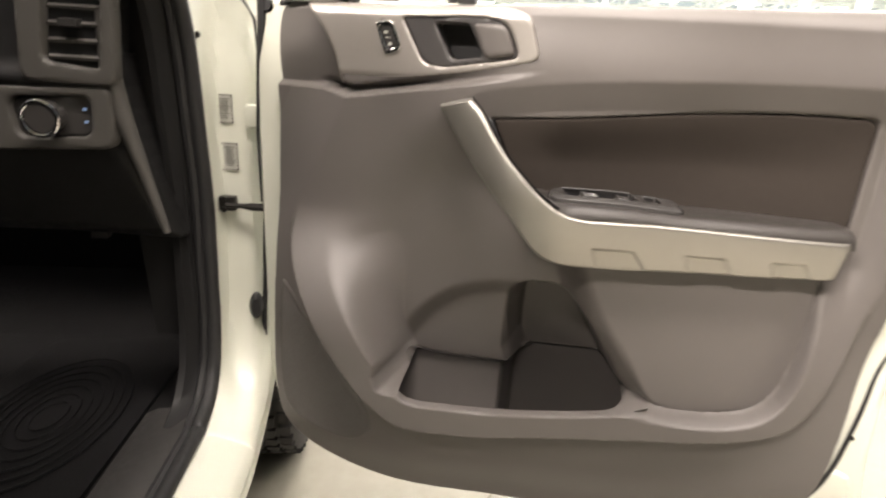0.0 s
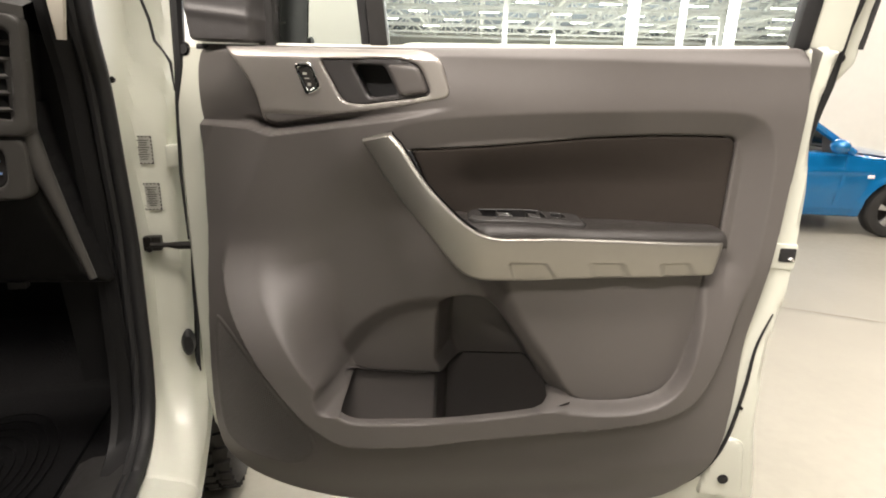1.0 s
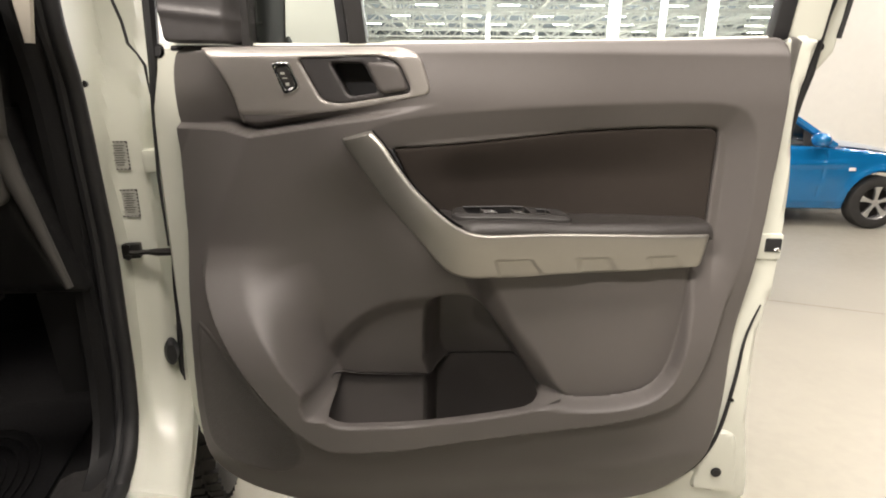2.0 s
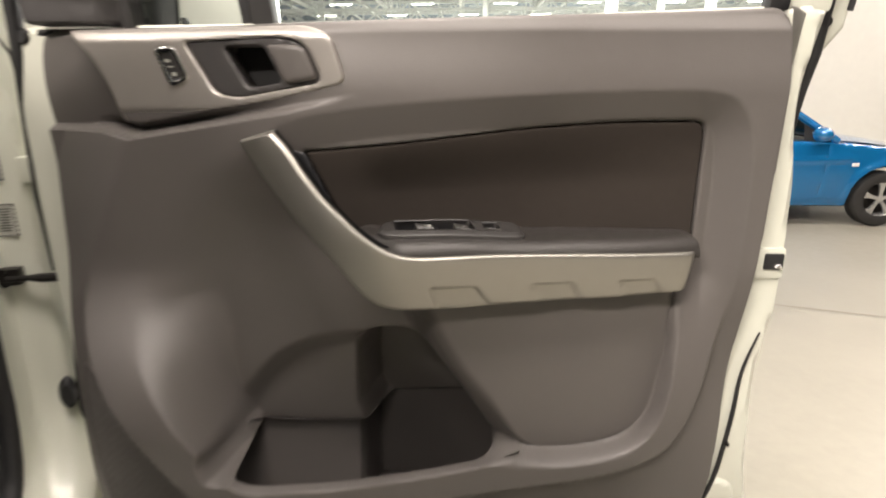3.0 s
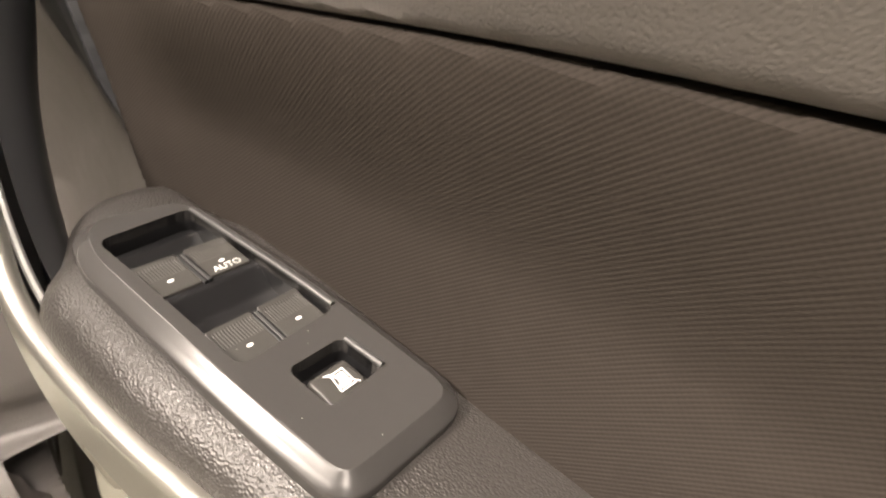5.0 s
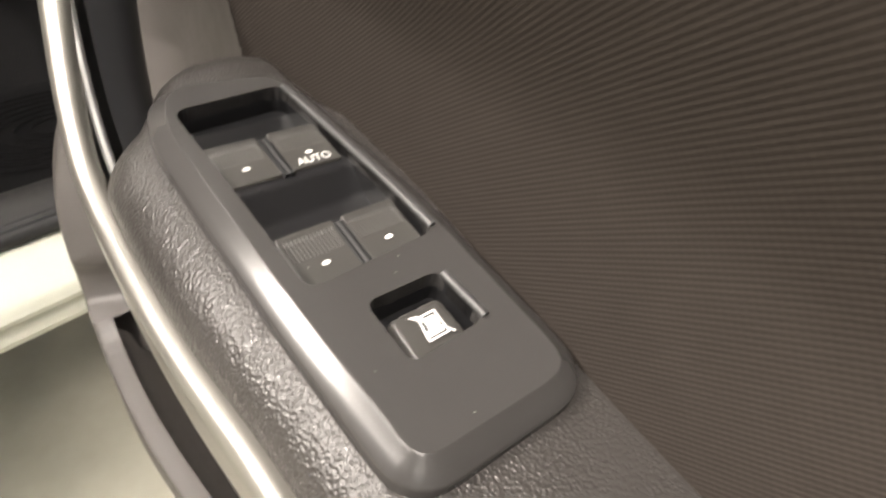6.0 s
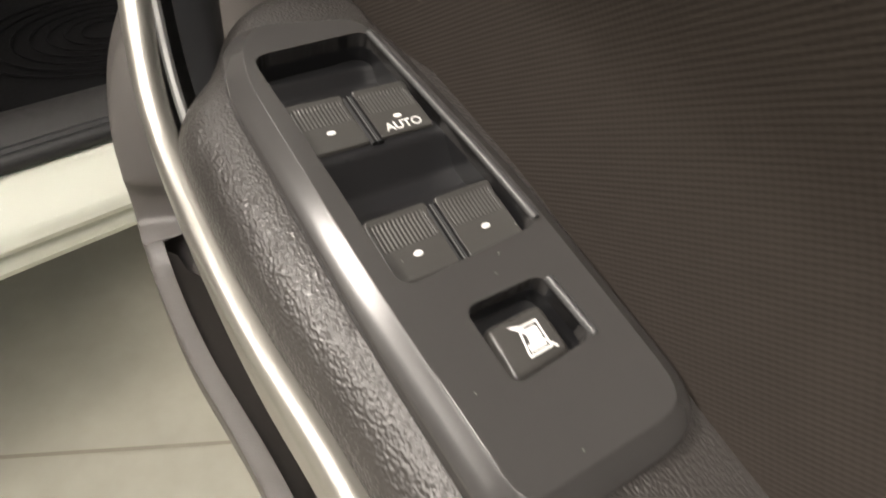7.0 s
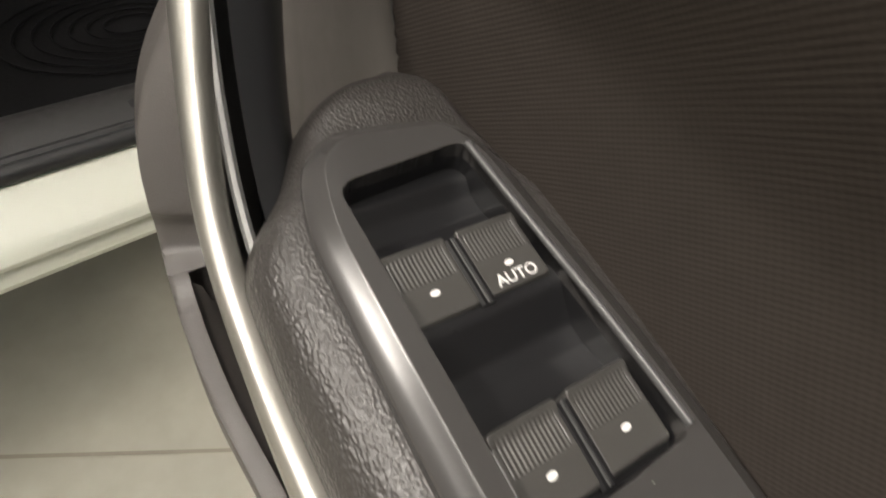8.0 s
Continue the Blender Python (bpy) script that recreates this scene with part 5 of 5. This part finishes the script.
    # wiring boot between pillar and door
    v = [Vector(car(0.312, 0.033, 0.636)) + Vector((0.957, 0.29, 0)) * 0.014 * math.cos(t) + Vector((0, 0, 0.03)) * math.sin(t) for t in np.linspace(0, 2 * math.pi, 24)[:-1]]
    off = Vector((0.29, -0.957, 0))
    part("wiring_boot", loft([[p for p in v], [p + off * 0.012 for p in v], [(p - Vector(car(0.312, 0.033, 0.636))) * 0.7 + Vector(car(0.29, 0.03, 0.636)) for p in v]], True, True), RUBBER, body, "black rubber wiring boot")
    # wires by the hinge; their lower run stands in for the shaded door gap
    for off, r in ((0.0, 0.0036), (0.006, 0.0022)):
        wire = [(-0.034, 0.10, 1.02), (-0.042 + off, 0.10, 0.95), (-0.046 - off, 0.10, 0.87), (-0.055 + off, 0.10, 0.78), (-0.056 + off, 0.10, 0.70), (-0.066 + off, 0.10, 0.6), (-0.066 + off, 0.10, 0.5), (-0.070, 0.10, 0.40), (-0.078 + off, 0.10, 0.27)]
        part("wire", tube([tuple(p) for p in rounded(wire, 2, False)], r, 7), RUBBER, body, "black wire by the hinge, its lower run drawn as the dark gap")
    # hinges
    for z in (1.045,):
        part("hinge", box((0.05, 0.04, 0.045), car(0.322, 0.012, z), rot, 0.006), PAINT, body, "white painted door hinge")
    # small plug on the pillar and a clip
    part("pillar_plug", cylinder(0.006, 0.012, car(0.25, 0.1, 1.19), (0.29, -0.957, 0), 14, 0.002), DARK_METAL, body, "grey round plug")
    return body


pickup_body()


def front_wheel():
    r = 0.38
    at = Vector(car(0.90, 0.12, GROUND + r))
    ob = thing("front_wheel", (at[0], at[1], GROUND), "black off-road tyre under the white fender", "wheel")
    axle = Vector((-0.957, -0.29, 0))
    ahead = Vector((-0.29, 0.957, 0))
    up = Vector((0, 0, 1))

    def spot(w, rad, t):
        return at + axle * w + (ahead * math.cos(t) + up * math.sin(t)) * rad
    prof = [(-0.12, 0.24), (-0.125, 0.30), (-0.115, 0.35), (-0.10, 0.368), (0.10, 0.368), (0.115, 0.35), (0.125, 0.30), (0.12, 0.24)]
    rows = [[spot(w, q, t) for w, q in prof] for t in np.linspace(0, 2 * math.pi, 73)]
    part("tyre", loft(rows), TYRE, ob, "black tyre carcass")
    rng = random.Random(4)
    blocks = []
    for k in range(46):
        t0 = 2 * math.pi * k / 46
        for j, w0 in enumerate((-0.108, -0.062, -0.018, 0.028, 0.072)):
            a = t0 + 0.045 * (j % 2) + rng.uniform(-0.008, 0.008)
            w1, b = w0 + 0.038, a + 0.105
            sk = rng.uniform(-0.02, 0.02)
            v = [spot(w, q, t) for q in (0.366, 0.38) for w, t in ((w0, a), (w1, a + sk), (w1 - 0.006, b + sk), (w0 + 0.006, b))]
            blocks.append((v, [(0, 1, 2, 3), (4, 5, 6, 7), (0, 1, 5, 4), (1, 2, 6, 5), (2, 3, 7, 6), (3, 0, 4, 7)]))
    tagged(part("tread_block", merged(*blocks), TYRE, ob, "chunky off-road tread blocks", smooth=False), kind="stuff")
    part("rim", cylinder(0.24, 0.16, at, axle, 40, 0.01), ALLOY, ob, "grey wheel rim")


front_wheel()


def blue_hatchback():
    k, wx, yn = 0.90, 4.58, 4.49
    ob = thing("blue_hatchback", (wx, yn + 0.7, GROUND), "parked bright blue hatchback with silver alloy wheels", "car")

    def at(x, y, z):
        return (wx + k * x, yn + k * y, GROUND + k * z)

    def arch(cx, r, n=18):
        return [(cx + r * math.cos(t), 0.29 + r * math.sin(t)) for t in np.linspace(math.pi + 0.25, -0.25, n)]
    side = [(-3.2, 0.24)] + [(-2.9, 0.24)] + arch(-2.49, 0.335) + [(-2.1, 0.2), (-0.42, 0.2)] + arch(0.0, 0.335) + [(0.42, 0.2), (0.66, 0.25), (0.78, 0.42), (0.74, 0.56), (0.6, 0.67), (0.3, 0.765), (0.0, 0.82), (-0.3, 0.855), (-0.52, 0.872), (-0.86, 0.885), (-1.6, 0.905), (-2.6, 0.93), (-3.2, 0.93), (-3.3, 0.7)]

    def bulge(x, z):
        y = 0.06 * ((z - 0.56) / 0.38)**2 + 0.10 * np.clip((x - 0.1) / 0.7, 0, 1)**2 + 0.08 * np.clip((-2.7 - x) / 0.6, 0, 1)**2
        r1 = np.hypot(x, z - 0.29)
        y = y - 0.025 * np.exp(-((r1 - 0.36) / 0.04)**2)
        y = y + 0.012 * smooth((0.30 - z) / 0.06) - 0.012 * np.exp(-((z - 0.72 - 0.03 * x) / 0.03)**2) * smooth((-x - 0.2) / 0.3)
        seam = np.minimum(np.abs(x + 0.62 - 0.10 * (z - 0.6)), np.abs(x + 1.72))
        return y + 0.012 * (1 - smooth(seam / 0.012)) * (z > 0.27)
    v, f = relief(np.array(side), 0.02, bulge, 0.08, 0.02)
    part("side_panel", ([at(*p) for p in v], f), BLUE, ob, "bright blue metallic side panel")
    part("side_panel", ([at(p[0], 1.66 - p[1], p[2]) for p in v], f), BLUE, ob, "bright blue metallic side panel")
    # bonnet, roof, glass
    bon = [(0.78, 0.42), (0.74, 0.57), (0.58, 0.69), (0.28, 0.785), (-0.02, 0.84), (-0.3, 0.875), (-0.56, 0.895)]
    rows = [[at(x + (0.06 * (1 - ((y - 0.83) / 0.75)**2) if x > 0.5 else 0.05 * (1 - ((y - 0.83) / 0.75)**2)), y, z + 0.05 * (1 - ((y - 0.83) / 0.75)**2)) for y in np.linspace(0.09, 1.57, 12)] for x, z in bon]
    part("bonnet", loft(rows), BLUE, ob, "bright blue bonnet")
    line = [(-0.52, 0.885), (-0.95, 1.165), (-1.35, 1.38), (-1.55, 1.445), (-1.9, 1.475), (-2.4, 1.46), (-2.9, 1.38), (-3.2, 1.0)]
    def across(x, z, n=10):
        inset = 0.06 + 0.24 * (z - 0.88)
        return [at(x + 0.06 * (1 - ((q - 0.5) / 0.5)**2), inset + (1.66 - 2 * inset) * q, z + 0.03 * (1 - ((q - 0.5) / 0.5)**2)) for q in np.linspace(0, 1, n)]
    part("windscreen", loft([across(x, z) for x, z in line[:4]]), GLASS, ob, "clear windscreen glass")
    part("roof", loft([across(x, z) for x, z in line[3:]]), BLUE, ob, "bright blue roof")
    for sgn in (0, 1):
        def wall(x, z, out=0.0):
            inset = 0.06 + 0.24 * (z - 0.88) - out
            return at(x, inset if sgn == 0 else 1.66 - inset, z)
        rail = [wall(x, z, 0.005) for x, z in line[:-1]]
        part("roof_rail", tube(rail, 0.035, 8), BLUE, ob, "bright blue roof pillar")
        part("side_glass", ([wall(*p) for p in ((-0.86, 0.895), (-0.86, 1.06), (-1.35, 1.33), (-1.9, 1.43), (-2.5, 1.41), (-2.9, 1.3), (-2.9, 0.94), (-1.8, 0.915))], [(0, 1, 2, 3, 4, 5, 6, 7)]), GLASS, ob, "clear side glass", smooth=False)
        part("mirror_corner", ([wall(*p, 0.006) for p in ((-0.56, 0.885), (-0.86, 1.06), (-0.86, 0.892))], [(0, 1, 2)]), RUBBER, ob, "black mirror corner", smooth=False)
        y = -0.09 if sgn == 0 else 1.75
        bm = bmesh.new()
        bmesh.ops.create_uvsphere(bm, u_segments=20, v_segments=12, radius=1)
        bmesh.ops.scale(bm, vec=(0.09 * k, 0.11 * k, 0.075 * k), verts=bm.verts)
        bmesh.ops.translate(bm, vec=at(-0.77, y, 0.965), verts=bm.verts)
        part("wing_mirror", bm, BLUE, ob, "bright blue wing mirror")
    part("side_marker", box((0.07 * k, 0.02, 0.035 * k), at(-0.33, 0.005, 0.65), None, 0.006), PRINT, ob, "small clear side marker lamp")
    part("head_lamp", box((0.22 * k, 0.2, 0.12 * k), at(0.60, 0.2, 0.66), Matrix.Rotation(radians(25), 3, "Y"), 0.03), GLASS_DARK, ob, "clear head lamp")
    for y in (0.42, 1.24):
        part("seat_back", box((0.16 * k, 0.5 * k, 0.62 * k), at(-1.75, y, 0.85), Matrix.Rotation(radians(-14), 3, "Y"), 0.05, 3), TRIM_DARK, ob, "dark grey front seat back")
        part("headrest", box((0.1 * k, 0.28 * k, 0.18 * k), at(-1.86, y, 1.23), Matrix.Rotation(radians(-14), 3, "Y"), 0.03, 3), TRIM_DARK, ob, "dark grey headrest")
    ringp = [Vector(at(-1.02, 0.42, 0.92)) + Vector((0.04 * math.sin(t), 0.17 * math.cos(t), 0.16 * math.sin(t))) for t in np.linspace(0, 2 * math.pi, 30)]
    part("steering_wheel", tube(ringp, 0.014, 8), RUBBER, ob, "black steering wheel")
    part("dash_board", box((0.4 * k, 1.36 * k, 0.12 * k), at(-0.80, 0.83, 0.84), None, 0.03), TRIM_DARK, ob, "dark grey dashboard")
    part("underbody", box((3.6 * k, 1.4 * k, 0.25 * k), at(-1.3, 0.83, 0.34)), RUBBER, ob, "black underbody", smooth=False)
    part("wiper_cowl", box((0.2 * k, 1.2 * k, 0.03), at(-0.55, 0.83, 0.90)), RUBBER, ob, "black wiper cowl")
    for cx in (0.0, -2.49):
        for y in (0.08, 1.58):
            c = Vector(at(cx, y, 0.29))
            q = 0.29 * k
            prof = [(-0.075, 0.62), (-0.085, 0.8), (-0.075, 0.94), (-0.05, 1.0), (0.05, 1.0), (0.075, 0.94), (0.085, 0.8), (0.075, 0.62)]
            rows = [[c + Vector((q * b * math.cos(t), a, q * b * math.sin(t))) for a, b in prof] for t in np.linspace(0, 2 * math.pi, 49)]
            wheel = part("wheel", loft(rows), TYRE, ob, "black car tyre")
            sy = -1 if y < 0.5 else 1
            ringv = [[c + Vector((q * b * math.cos(t), a * sy, q * b * math.sin(t))) for a, b in ((0.07, 0.66), (0.075, 0.62), (0.05, 0.57), (0.0, 0.56))] for t in np.linspace(0, 2 * math.pi, 41)]
            part("rim", loft(ringv), ALLOY, wheel, "silver alloy rim")
            part("hub", cylinder(q * 0.14, 0.02, c + Vector((0, 0.05 * sy, 0)), (0, sy, 0), 20, 0.003), ALLOY, wheel)
            part("brake_disc", cylinder(q * 0.5, 0.01, c + Vector((0, 0.0, 0)), (0, 1, 0), 24), DARK_METAL, wheel)
            for n in range(5):
                t = 2 * math.pi * n / 5 + 0.35
                e, g = Vector((math.cos(t), 0, math.sin(t))), Vector((-math.sin(t), 0, math.cos(t)))
                rows = []
                for rad, half, lift in ((0.08, 0.075, 0.058), (0.25, 0.07, 0.064), (0.45, 0.10, 0.068), (0.6, 0.16, 0.07)):
                    mid = c + e * q * rad + Vector((0, lift * sy, 0))
                    back = Vector((0, -0.02 * sy, 0))
                    rows.append([mid - g * q * half + back, mid - g * q * half * 0.8, mid + g * q * half * 0.8, mid + g * q * half + back])
                part("spoke", loft(rows, True, True), ALLOY, wheel)


blue_hatchback()
